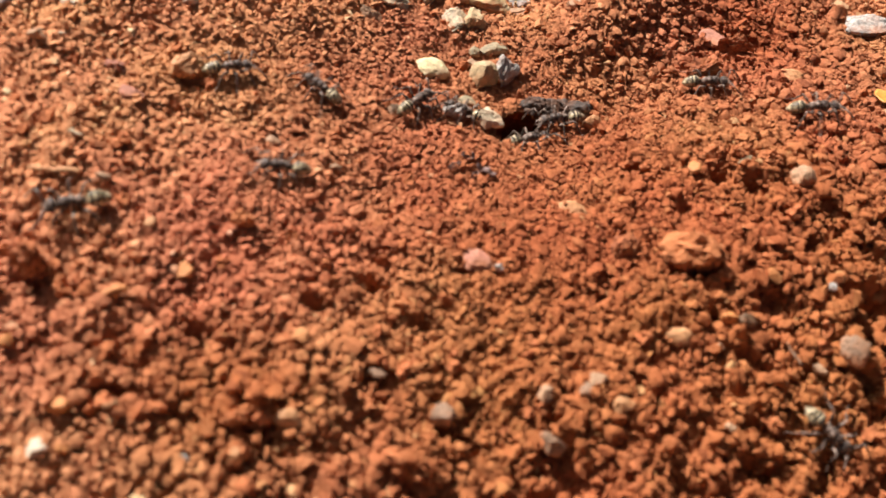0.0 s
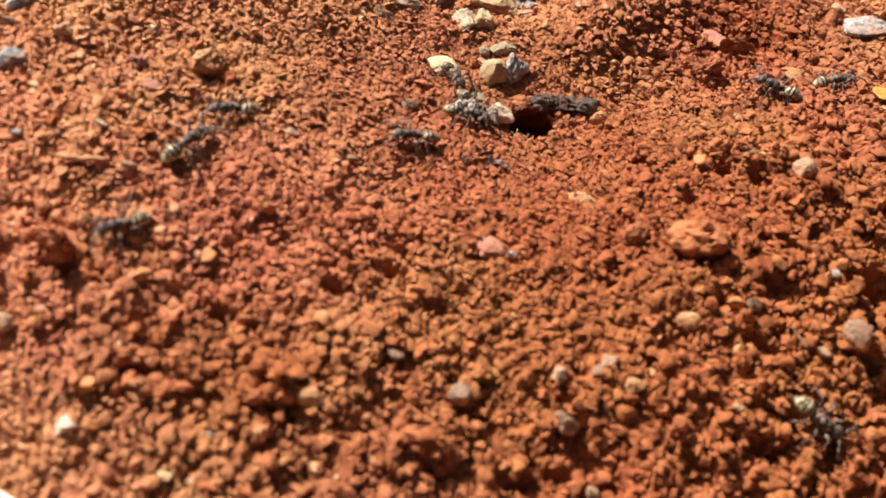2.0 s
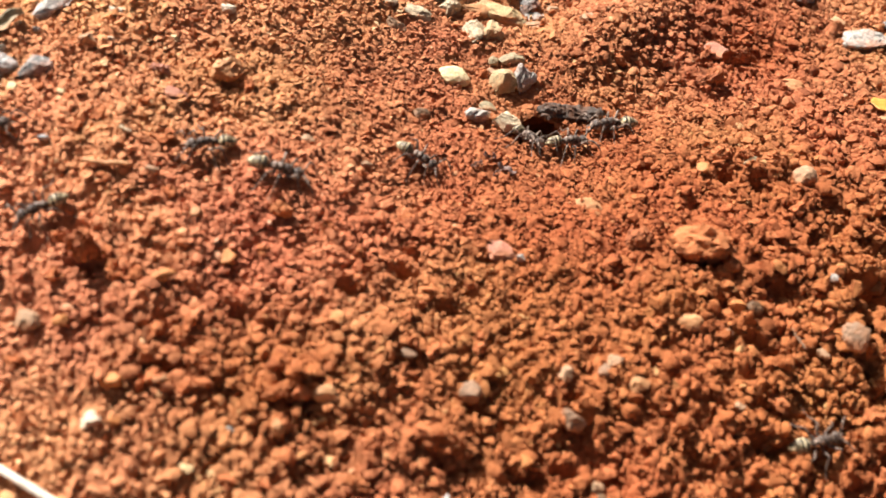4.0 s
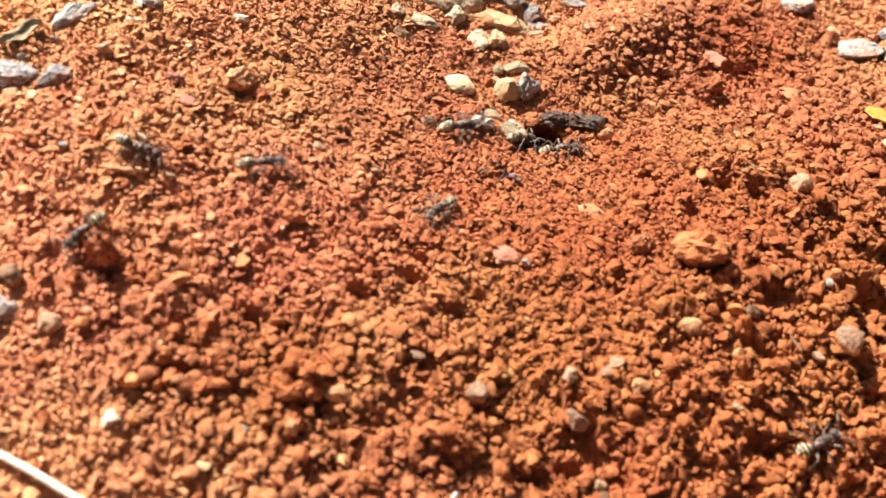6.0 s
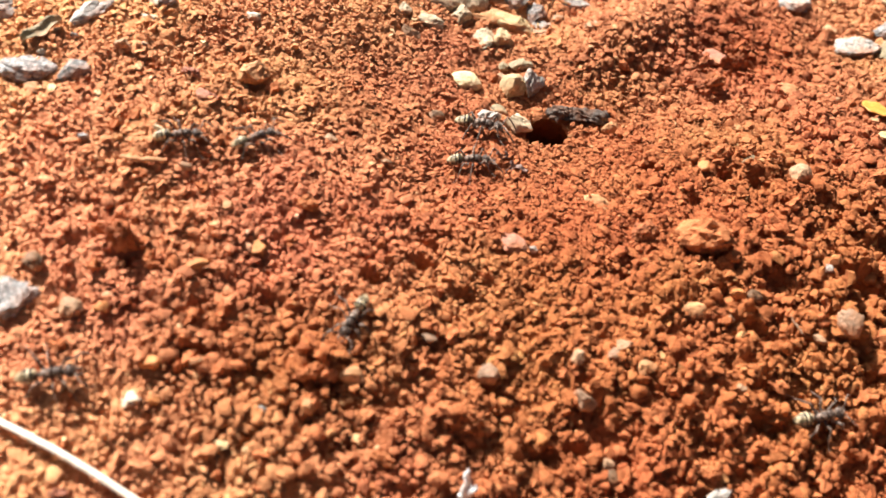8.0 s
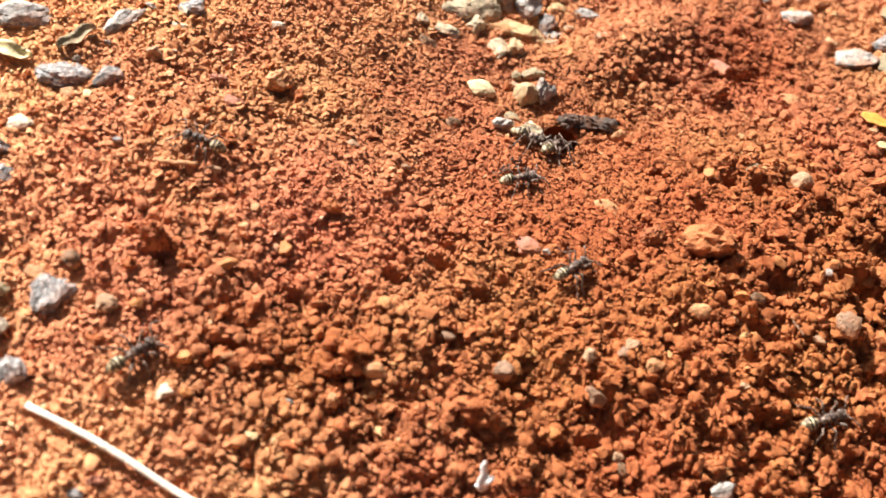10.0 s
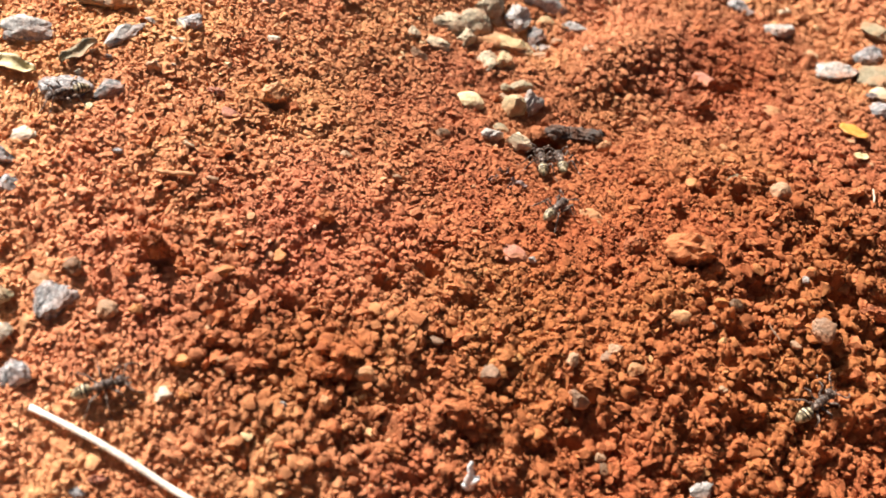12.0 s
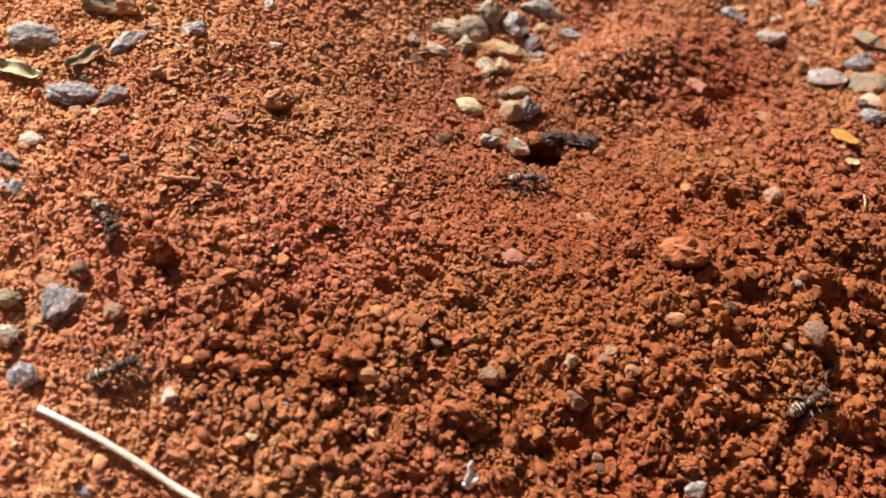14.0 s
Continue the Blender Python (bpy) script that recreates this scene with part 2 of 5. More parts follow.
ANT_EYE = chitin("ant_eye", (0.004, 0.004, 0.004), (0.01, 0.01, 0.01), 0.15, 0.0)


# ---- helpers for things ----
MM = 0.001


def part(name, bm, material, parent=None, label=""):
    """Links a bmesh as one mesh object, under a thing or a part."""
    me = bpy.data.meshes.new(name)
    bm.to_mesh(me)
    bm.free()
    me.materials.append(material)
    ob = new(name, me)
    ob.parent = parent
    return tagged(ob, label)


def rounded(bm):
    for f in bm.faces:
        f.smooth = True
    return bm


# crevices, put at dark spots seen from the camera, some only shade under stones: x, y and half widths
CREVICES = [
    (2.1, -36.9, 3.6, 1.4), (13.4, -36.3, 2.4, 0.9), (19.3, -34.3, 1.8, 0.9), (-21.1, -33.3, 1.9, 1.3),
    (-1.5, -13.4, 1.8, 0.9), (-9.7, -8.7, 2.2, 0.9), (-18.1, -14.3, 2.3, 0.9), (4.2, -28.4, 1.8, 1.0),
    (34.7, -23.3, 2.3, 0.9), (49.9, -24.6, 1.3, 1.4), (66.7, -7.9, 3.5, 1.3), (47.5, -8.4, 1.5, 1.0),
    (40.1, 3.6, 4.5, 1.2), (51.1, 23.2, 2.7, 1.5), (44.9, 25.3, 2.1, 1.1), (30.3, 25.3, 1.6, 1.4),
    (53.0, 2.0, 2.1, 1.7), (66.9, 5.1, 3.0, 1.1), (75.7, 3.7, 5.3, 1.9), (-41.7, -32.0, 3.1, 0.9),
    (-55.8, -19.2, 2.6, 1.1), (-44.2, 19.3, 2.0, 0.9), (51.8, 67.4, 2.7, 1.5), (-33.4, -21.9, 1.5, 0.9),
]


def top(x, y):
    """The lie of the ground with its clumps and crevices."""
    much = 0.45 + 1.25 * coarseness(x, y) + 0.9 * bump(x, y, 64, -14, 20, 34)
    z = lie(x, y) + much * (0.9 * lattice(x / 3.1, y / 3.1, 11) + 0.5 * lattice(x / 1.6, y / 1.6, 12))
    for cx, cy, rx, ry in CREVICES:
        rough = 0.5 * lattice(x / 1.3, y / 1.3, 14)
        z = z - 3.4 * bump(x + rough, y - rough, cx, cy, rx, ry) + 1.5 * bump(x, y, cx - 0.3 * rx, cy + 1.9 * ry, 1.2 * rx, ry)   # a hollow under a ledge
    return z


def plates(x, y, cell, seed):
    """Close-packed broken plates, each with its own height and tilt: height in -1..1 and the narrowness of the crack beside it, 0..1."""
    u, v = x / cell, y / cell
    first, second = np.full(u.shape, 9.0), np.full(u.shape, 9.0)
    height = np.zeros(u.shape)
    for i in (-1, 0, 1):
        for j in (-1, 0, 1):
            a, b = np.floor(u) + i, np.floor(v) + j
            h = [np.mod(np.sin(a * p + b * q + seed * 13.7) * 43758.5453, 1.0) for p, q in ((127.1, 311.7), (269.5, 183.3), (419.2, 371.9), (71.3, 219.1), (351.7, 97.3))]
            du, dv = u - a - 0.1 - 0.8 * h[0], v - b - 0.1 - 0.8 * h[1]
            d = np.hypot(du, dv)
            near = d < first
            height = np.where(near, 1.3 * (h[2] - 0.5) + 1.6 * (h[3] - 0.5) * du + 1.6 * (h[4] - 0.5) * dv, height)
            second = np.where(near, first, np.minimum(second, d))
            first = np.minimum(first, d)
    return height, np.clip(1 - (second - first) / 0.28, 0, 1)


def coarseness(x, y):
    """Coarser towards the foot of the heap and on its east side: 0 to about 1."""
    return np.minimum(np.clip((12 - y) / 42, 0, 1) * np.clip((x + 58) / 45, 0, 1) * 0.6 + np.clip((x - 12) / 45, 0, 1) * 0.45 + 0.3 * bump(x, y, 33, 60, 24, 14, 38) + 0.45 * bump(x, y, -34, -32, 22, 16, -35) + 0.35 * bump(x, y, -60, -14, 16, 10) + 0.5 * bump(x, y, 70, 0, 18, 34), 1.2)


# ---- the ground: one sheet, fine round the nest and wide to the horizon ----
def ground_sheet():
    inner_x, inner_y = np.arange(-112, 112.1, 0.36), np.arange(-66, 108.1, 0.36)
    far = np.array([6, 15, 32, 70, 160, 400, 1000, 3000, 9000, 30000, 120000, 500000.0])
    xs = np.concatenate([-112 - far[::-1], inner_x, 112 + far])
    ys = np.concatenate([-66 - far[::-1], inner_y, 108 + far])
    gx, gy = np.meshgrid(xs, ys)
    gz = top(gx, gy) + 0.15 - 0.05 * coarseness(gx, gy)
    near = (np.abs(gx) < 113) & (gy > -67) & (gy < 109)
    wx, wy = gx + 0.5 * lattice(gx / 1.1, gy / 1.1, 5), gy + 0.5 * lattice(gx / 1.1, gy / 1.1, 6)
    small, crack = plates(wx, wy, 1.25, 1)
    large, gap = plates(wx, wy, 3.0, 2)
    c = coarseness(gx, gy)
    broken = 0.38 * small - 0.3 * crack + (0.2 + 0.8 * c) * large - (0.15 + 1.1 * c) * gap
    gz = gz + np.where(near, broken + 0.2 * lattice(gx / 0.8, gy / 0.8, 6), 0.0)
    rows, cols = gx.shape
    co = np.stack([gx, gy, gz], -1).reshape(-1, 3) * MM
    i = np.arange(rows * cols).reshape(rows, cols)
    quads = np.stack([i[:-1, :-1], i[:-1, 1:], i[1:, 1:], i[1:, :-1]], -1).reshape(-1, 4)
    middle = co[quads].mean(1) / MM
    quads = quads[mouth(middle[:, 0], middle[:, 1]) > 1.0]
    me = raw_mesh("ground", co, quads, 32)
    me.materials.append(SOIL_BED)
    return tagged(new("ground", me), "bare red-brown laterite soil, dry and crumbly", "soil", kind="structure")


def raw_mesh(name, co, faces, crease=None):
    me = bpy.data.meshes.new(name)
    k = faces.shape[1]
    me.vertices.add(len(co))
    me.vertices.foreach_set("co", np.ascontiguousarray(co, dtype=np.float32).ravel())
    me.loops.add(faces.size)
    me.loops.foreach_set("vertex_index", np.ascontiguousarray(faces, dtype=np.int32).ravel())
    me.polygons.add(len(faces))
    me.polygons.foreach_set("loop_start", np.arange(0, faces.size, k, dtype=np.int32))
    me.update(calc_edges=True)
    me.validate()
    if crease is None:
        me.shade_flat()
    else:
        me.set_sharp_from_angle(angle=radians(crease))
    return me


GROUND = ground_sheet()


def nest_tunnel():
    """The way into the nest: from the mouth down and back under the heap."""
    around, rings = 28, 22
    co = []
    for k in range(rings):
        s = k / (rings - 1)
        for j in range(around):
            h = 2 * math.pi * j / around
            wide = 1.4 - 0.5 * s if k else 1.25
            u, v = MOUTH[0] * wide * math.cos(h) * (1 - 0.3 * s), MOUTH[1] * wide * math.sin(h) * (1 + 0.2 * s)
            x = HOLE[0] + math.cos(LIE_OF_MOUTH) * u - math.sin(LIE_OF_MOUTH) * v + 4 * s
            y = HOLE[1] + math.sin(LIE_OF_MOUTH) * u + math.cos(LIE_OF_MOUTH) * v + 26 * s
            z = float(lie(x, y)) - 0.7 if k == 0 else -4.6 - 38 * s
            bend = 0.9 * float(lattice(np.array(j * 0.6 + 40), np.array(k * 0.7), 17)) * (k > 0)
            co.append((x + bend * math.cos(h), y + bend * math.sin(h), z + 0.3 * bend))
    i = np.arange(rings * around).reshape(rings, around)
    quads = np.stack([i[:-1], np.roll(i, -1, 1)[:-1], np.roll(i, -1, 1)[1:], i[1:]], -1).reshape(-1, 4)
    me = raw_mesh("nest_tunnel", np.array(co) * MM, quads)
    me.materials.append(SOIL_BED)
    ob = new("nest_tunnel", me)
    ob.parent = GROUND
    return tagged(ob, "dark tunnel mouth of the nest")


nest_tunnel()


def lump_shape(level, seed, rough=0.3, flats=8):
    """A unit crumb: a ball pushed in and out, with a few flat chips off it."""
    r = np.random.RandomState(seed)
    bm = bmesh.new()
    bmesh.ops.create_icosphere(bm, subdivisions=level, radius=1.0)
    v = np.array([p.co for p in bm.verts])
    f = np.array([[p.index for p in q.verts] for q in bm.faces])
    bm.free()
    for _ in range(flats):
        way = r.normal(size=3)
        way /= np.linalg.norm(way)
        cut = r.uniform(0.45, 0.8)
        over = np.maximum(v @ way - cut, 0)
        v = v - over[:, None] * way * 0.9
    off = r.normal(size=3) * 9
    bumps = np.array([noise.noise(Vector(p * 1.6 + off)) + 0.5 * noise.noise(Vector(p * 3.7 + off)) for p in v])
    chips = np.clip(r.normal(size=len(v)) * (0.09 if level < 3 else 0.02), -0.3, 0.26)
    v = v * (1 + rough * bumps + chips)[:, None]
    return v / np.linalg.norm(v, axis=1).mean(), f


def shard(seed, corners=11):
    """A unit grain with broken, angular faces."""
    r = np.random.RandomState(seed)
    p = r.normal(size=(corners, 3))
    p *= (r.uniform(0.65, 1.35, corners) / np.linalg.norm(p, axis=1))[:, None]
    bm = bmesh.new()
    for q in p:
        bm.verts.new(q)
    bmesh.ops.convex_hull(bm, input=bm.verts[:])
    for q in [q for q in bm.verts if not q.link_faces]:
        bm.verts.remove(q)
    bm.verts.index_update()
    v = np.array([q.co for q in bm.verts])
    f = np.array([[q.index for q in g.verts] for g in bm.faces])
    bm.free()
    return v, f


def knot(seed, few=3, many=5):
    """A crumb of several broken grains baked together."""
    r = np.random.RandomState(seed)
    co, faces, base = [], [], 0
    for k in range(r.randint(few, many)):
        v, f = shard(seed * 5 + k)
        way = r.normal(size=3)
        way /= np.linalg.norm(way)
        co.append(v * r.uniform(0.45, 0.8) * r.uniform(0.75, 1.25, 3) + way * (0.0 if k == 0 else r.uniform(0.4, 0.62)))
        faces.append(f + base)
        base += len(v)
    return np.concatenate(co), np.concatenate(faces)


def crumbly(level, seed, rough, flats=8):
    """A unit clod: one body, cracked and knobbly at three scales."""
    v, f = lump_shape(level, seed, 0.3, flats)
    off = Vector(np.random.RandomState(seed).normal(size=3) * 7)
    push = []
    for p in v:
        p = Vector(p)
        knobs = abs(noise.noise(p * 1.7 + off)) + 0.6 * abs(noise.noise(p * 3.6 + off)) + 0.35 * noise.noise(p * 8.0 + off)
        push.append(1 + rough * (knobs - 0.3))
    return v * np.array(push)[:, None], f


def rounded_crumb(seed):
    """A unit crumb worn round: a knobbly ball, dented here and there."""
    r = np.random.RandomState(seed)
    v, f = lump_shape(2, seed, 0.25, 6)
    way = r.normal(size=(7, 3))
    way /= np.linalg.norm(way, axis=1)[:, None]
    u = v / np.linalg.norm(v, axis=1)[:, None]
    knobs = sum(a * np.exp(-(1 - u @ w) / 0.12) for w, a in zip(way, (0.3, 0.28, 0.25, 0.2, -0.25, -0.3, -0.35)))
    return v * (0.95 + knobs)[:, None], f


def packed(pitch, seed):
    """Spots about one pitch apart, close-packed but irregular."""
    r = np.random.RandomState(seed)
    gx, gy = np.meshgrid(np.arange(-116, 116, pitch), np.arange(-66, 126, pitch * 0.87))
    gx = gx + (np.arange(gx.shape[0]) % 2)[:, None] * pitch * 0.5
    x = (gx + r.uniform(-0.42, 0.42, gx.shape) * pitch).ravel()
    y = (gy + r.uniform(-0.42, 0.42, gy.shape) * pitch).ravel()
    return x, y, r


def crumbs(name, pitch, level, low, high, seed, lift, keep, shapes=20):
    """Loose soil crumbs over the ground, joined in one mesh; keep(c) is their share where the ground is c coarse."""
    x, y, r = packed(pitch, seed)
    kinds = [shard(seed * 50 + k, 9) if level == 1 else knot(seed * 50 + k, 2, 4) if level == 2 else rounded_crumb(seed * 50 + k) for k in range(shapes)]
    # thick over the ground within the camera's view, thinner outside it
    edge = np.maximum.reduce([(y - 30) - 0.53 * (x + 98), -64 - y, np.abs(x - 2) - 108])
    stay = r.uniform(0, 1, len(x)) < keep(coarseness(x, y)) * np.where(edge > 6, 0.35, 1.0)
    stay &= mouth(x, y) > 1.04
    x, y = x[stay], y[stay]
    count = len(x)
    size = r.uniform(low, high, count) * (1 + 0.12 * lattice(x / 14, y / 14, 9))
    z = top(x, y) + size * r.uniform(-0.12, lift, count)
    # each lies on a flat side, more or less: a turn about the vertical after a tilt
    yaw, way, tilt = r.uniform(0, np.pi, count), r.uniform(0, 2 * np.pi, count), np.abs(r.normal(0, 0.28, count))
    w, a = np.cos(yaw) * np.cos(tilt), np.sin(tilt) * np.cos(way + yaw)
    b, c = np.sin(tilt) * np.sin(way + yaw), np.sin(yaw) * np.cos(tilt)
    turn = np.stack([1 - 2 * (b * b + c * c), 2 * (a * b - c * w), 2 * (a * c + b * w),
                     2 * (a * b + c * w), 1 - 2 * (a * a + c * c), 2 * (b * c - a * w),
                     2 * (a * c - b * w), 2 * (b * c + a * w), 1 - 2 * (a * a + b * b)], -1).reshape(-1, 3, 3)
    stretch = r.uniform((0.8, 0.7, 0.65), (1.3, 1.1, 1.0), (count, 3)) if level == 3 else r.uniform((0.8, 0.6, 0.35), (1.6, 1.25, 0.8), (count, 3))
    kind = r.randint(0, shapes, count)
    all_co, all_f, base = [], [], 0
    for k, (v, f) in enumerate(kinds):
        pick = np.where(kind == k)[0]
        p = np.einsum("nij,nvj->nvi", turn[pick], v[None] * stretch[pick, None]) * (size[pick, None, None] * np.array([0.52, 0.52, 0.42]))
        p = p + np.stack([x[pick], y[pick], z[pick]], -1)[:, None]
        all_co.append(p.reshape(-1, 3))
        all_f.append((f[None] + (base + np.arange(len(pick)) * len(v))[:, None, None]).reshape(-1, 3))
        base += len(pick) * len(v)
    me = raw_mesh(name, np.concatenate(all_co) * MM, np.concatenate(all_f), 38 if level == 3 else None)
    me.materials.append(SOIL_GRAIN)
    return new(name, me)


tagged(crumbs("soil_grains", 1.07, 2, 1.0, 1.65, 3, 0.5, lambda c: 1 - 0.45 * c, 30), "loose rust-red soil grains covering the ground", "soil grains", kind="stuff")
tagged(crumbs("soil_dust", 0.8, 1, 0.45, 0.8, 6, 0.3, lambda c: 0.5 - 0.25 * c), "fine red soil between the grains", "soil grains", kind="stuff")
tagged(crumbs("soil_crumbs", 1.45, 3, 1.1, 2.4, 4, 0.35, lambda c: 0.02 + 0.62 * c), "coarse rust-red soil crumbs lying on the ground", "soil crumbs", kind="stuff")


# ---- stones and clods, each a thing of its own ----
def stone(name, x, y, sx, sy, sz, kind, label, category="stone", turn=0.0, seed=1, sink=0.24, tilt=0.0, level=4, rough=0.22, group=""):
    """sx, sy, sz: width, depth and height in millimetres; sink: how much of the height lies in the soil."""
    r = np.random.RandomState(seed)
    off = r.normal(size=3) * 5
    if category == "clod" and "lump" not in label:
        v, f = crumbly(level, seed * 7 + 13, *((0.22, 1) if "round" in label else (0.5, 5)))
    else:
        v, f = lump_shape(level, seed * 7 + 13, *((0.15, 2) if "round" in label or "smooth" in label else (0.2, 6) if "lump" in label else (rough, 8)))
    v = (v - (v.max(0) + v.min(0)) / 2) / ((v.max(0) - v.min(0)) / 2)
    fine = np.array([noise.noise(Vector(p * 6.0 + off)) for p in v])
    v = v * (1 + (0.1 if category == "clod" else 0.05) * fine)[:, None] * np.array([sx, sy, sz]) * 0.5 * MM
    me = raw_mesh(name, v, f, 24)
    me.materials.append(STONE[kind])
    ob = new(name, me)
    n = Vector(slope(x, y))
    lean = Vector((0, 0, 1)).rotation_difference(n).to_matrix().to_4x4()
    z = float(lie(x, y)) + sz * (0.5 - sink)
    ob.matrix_basis = Matrix.Translation((x * MM, y * MM, z * MM)) @ lean @ pose(0, 0, 0, tilt, 0, turn)
    return tagged(ob, label, category, group)


def clods():
    """Picked crumbs that lie proud of the heap, pieces of the ground."""
    r = np.random.RandomState(21)
    shapes = []
    for k in range(9):
        v, f = crumbly(2, 400 + k, 1.2)
        me = raw_mesh("clod", v * 0.55 * MM, f)
        me.materials.append(SOIL_LUMP)
        shapes.append(me)
    for k in range(260):
        x, y = r.uniform(-90, 95), r.uniform(-58, 30) if k < 215 else r.uniform(30, 105)
        if abs(x - HOLE[0]) < 10 and abs(y - HOLE[1]) < 9:
            x += 24
        s = r.uniform(1.1, 1.9) * (1 + 0.4 * float(coarseness(x, y)))
        ob = new("clod", shapes[k % 9])
        ob.parent = GROUND
        ob.matrix_basis = pose(x * MM, y * MM, (float(lie(x, y)) + 0.15 * s) * MM, r.uniform(0, 360), r.uniform(0, 360), r.uniform(0, 360)) @ Matrix.Diagonal((s, s * r.uniform(0.8, 1.2), s * 0.8, 1))


clods()


# ---- named stones, pebbles and clods ----
stone("pebble", -6.9, 42.6, 6.7, 4.9, 2.7, "yellow", "smooth pale yellow pebble lying on red soil", "pebble", turn=10, seed=1, sink=0.24, rough=0.18, group="stones by the entrance")
stone("stone", 2.5, 43.0, 5.7, 4.6, 5.8, "dusty_cream", "blocky cream stone half sunk in red soil", "stone", turn=-10, seed=318, sink=0.2, rough=0.14, group="stones by the entrance")
stone("stone", 6.6, 44.7, 4.6, 6.4, 6.2, "white", "upright mottled grey stone beside a cream stone", "stone", turn=0, seed=3, sink=0.24, group="stones by the entrance")
stone("pebble", 3.6, 50.4, 5.2, 3.4, 1.8, "olive", "small olive-grey pebble above the cream stone", "pebble", turn=0, seed=4, sink=0.24, rough=0.18, group="stones by the entrance")
stone("pebble", 0.3, 49.6, 2.4, 2.4, 2.0, "olive", "tiny olive pebble in the soil", "pebble", turn=40, seed=5, sink=0.24, rough=0.18, group="stones by the entrance")
stone("stone", -14.5, 63.9, 9.5, 6.5, 3.9, "dusty", "pale dusty stone with a shaded hollow", "stone", turn=15, seed=200, sink=0.46, rough=0.26, group="stones behind the nest")
stone("stone", -8.8, 68.0, 8.4, 7.6, 4.5, "dusty", "rounded dusty cream stone half sunk in soil", "stone", turn=0, seed=201, sink=0.46, rough=0.26, group="stones behind the nest")
stone("stone", -10.5, 60.4, 4.5, 4.8, 5.5, "dusty", "upright pale stone sliver between others", "stone", turn=12, seed=202, sink=0.46, rough=0.26, group="stones behind the nest")
stone("stone", -16.0, 55.5, 6.6, 4.3, 2.6, "dusty", "low pale stone chip sunk in soil", "stone", turn=-10, seed=203, sink=0.46, rough=0.26, group="stones behind the nest")
stone("pebble", -21.8, 55.2, 3.2, 3.3, 1.9, "dusty", "small pale pebble beside the stones", "pebble", turn=30, seed=204, sink=0.46, rough=0.26, group="stones behind the nest")
stone("stone", -6.3, 73.5, 7.7, 6.9, 4.2, "dusty", "dusty pale grey stone at the far side", "stone", turn=10, seed=205, sink=0.46, rough=0.26, group="stones behind the nest")
stone("stone", 0.6, 73.3, 6.3, 6.6, 5.8, "pale_grey", "tall pale grey stone leaning in the soil", "stone", turn=-25, seed=206, sink=0.46, rough=0.26, group="stones behind the nest")
stone("stone", 7.3, 81.5, 11.6, 6.9, 4.2, "pale_grey", "broad light grey stone behind the others", "stone", turn=-8, seed=207, sink=0.46, rough=0.26, group="stones behind the nest")
stone("clod", 4.2, 77.3, 6.3, 5.0, 3.0, "ochre", "ochre clod lodged between pale stones", "clod", turn=20, seed=208, sink=0.46, rough=0.26, group="stones behind the nest")
stone("pebble", 7.3, 75.9, 5.2, 3.7, 2.1, "dusty_yellow", "small dusty yellow stone", "pebble", turn=0, seed=209, sink=0.46, rough=0.26, group="stones behind the nest")
stone("stone", 5.2, 70.9, 6.3, 6.5, 3.9, "dark", "dark grey stone with a pale face", "stone", turn=30, seed=210, sink=0.46, rough=0.26, group="stones behind the nest")
stone("stone", 14.2, 75.6, 7.4, 3.3, 1.9, "pale_grey", "flat light grey stone chip", "stone", turn=5, seed=211, sink=0.46, rough=0.26, group="stones behind the nest")
stone("stone", -4.9, 63.6, 11.2, 4.7, 2.7, "tan", "orange-tan wedge of stone", "stone", turn=12, seed=212, sink=0.46, rough=0.26, group="stones behind the nest")
stone("stone", 0.4, 64.7, 11.2, 5.4, 3.3, "dusty_yellow", "dusty yellow slab resting on other stones", "stone", turn=-6, seed=213, sink=0.10, rough=0.26, group="stones behind the nest")
stone("stone", -4.3, 56.5, 7.1, 7.3, 4.3, "dusty", "speckled grey-cream stone with a cracked face", "stone", turn=25, seed=214, sink=0.46, rough=0.26, group="stones behind the nest")
stone("stone", -0.9, 57.0, 5.2, 5.5, 4.2, "dusty_cream", "cream stone under a yellow slab", "stone", turn=-12, seed=215, sink=0.30, rough=0.26, group="stones behind the nest")
stone("pebble", 7.3, 67.9, 4.5, 3.9, 2.4, "pale_grey", "small light grey pebble", "pebble", turn=0, seed=216, sink=0.46, rough=0.26, group="stones behind the nest")
stone("stone", 7.0, 64.2, 8.4, 3.3, 1.9, "buff", "flat buff stone sunk in soil", "stone", turn=8, seed=217, sink=0.46, rough=0.26, group="stones behind the nest")
stone("stone", 3.9, 64.7, 3.9, 4.1, 3.6, "dusty_cream", "narrow cream stone among others", "stone", turn=-20, seed=218, sink=0.46, rough=0.26, group="stones behind the nest")
stone("pebble", -19.8, 50.3, 4.5, 3.0, 1.8, "buff", "low buff pebble in soil", "pebble", turn=0, seed=219, sink=0.46, rough=0.26, group="stones behind the nest")
stone("pebble", -4.1, 70.8, 4.5, 3.7, 2.1, "buff", "buff pebble between paler stones", "pebble", turn=30, seed=220, sink=0.46, rough=0.26, group="stones behind the nest")
stone("pebble", 10.8, 70.1, 3.5, 2.5, 1.7, "buff", "low buff pebble in soil", "pebble", turn=0, seed=221, sink=0.46, rough=0.26, group="stones behind the nest")
stone("pebble", 0.6, 47.1, 3.5, 2.2, 1.7, "buff", "small buff pebble above a blocky stone", "pebble", turn=0, seed=222, sink=0.46, rough=0.26, group="stones behind the nest")
stone("pebble", 17.5, 64.4, 3.2, 2.2, 1.7, "buff", "low buff pebble in soil", "pebble", turn=15, seed=223, sink=0.46, rough=0.26, group="stones behind the nest")
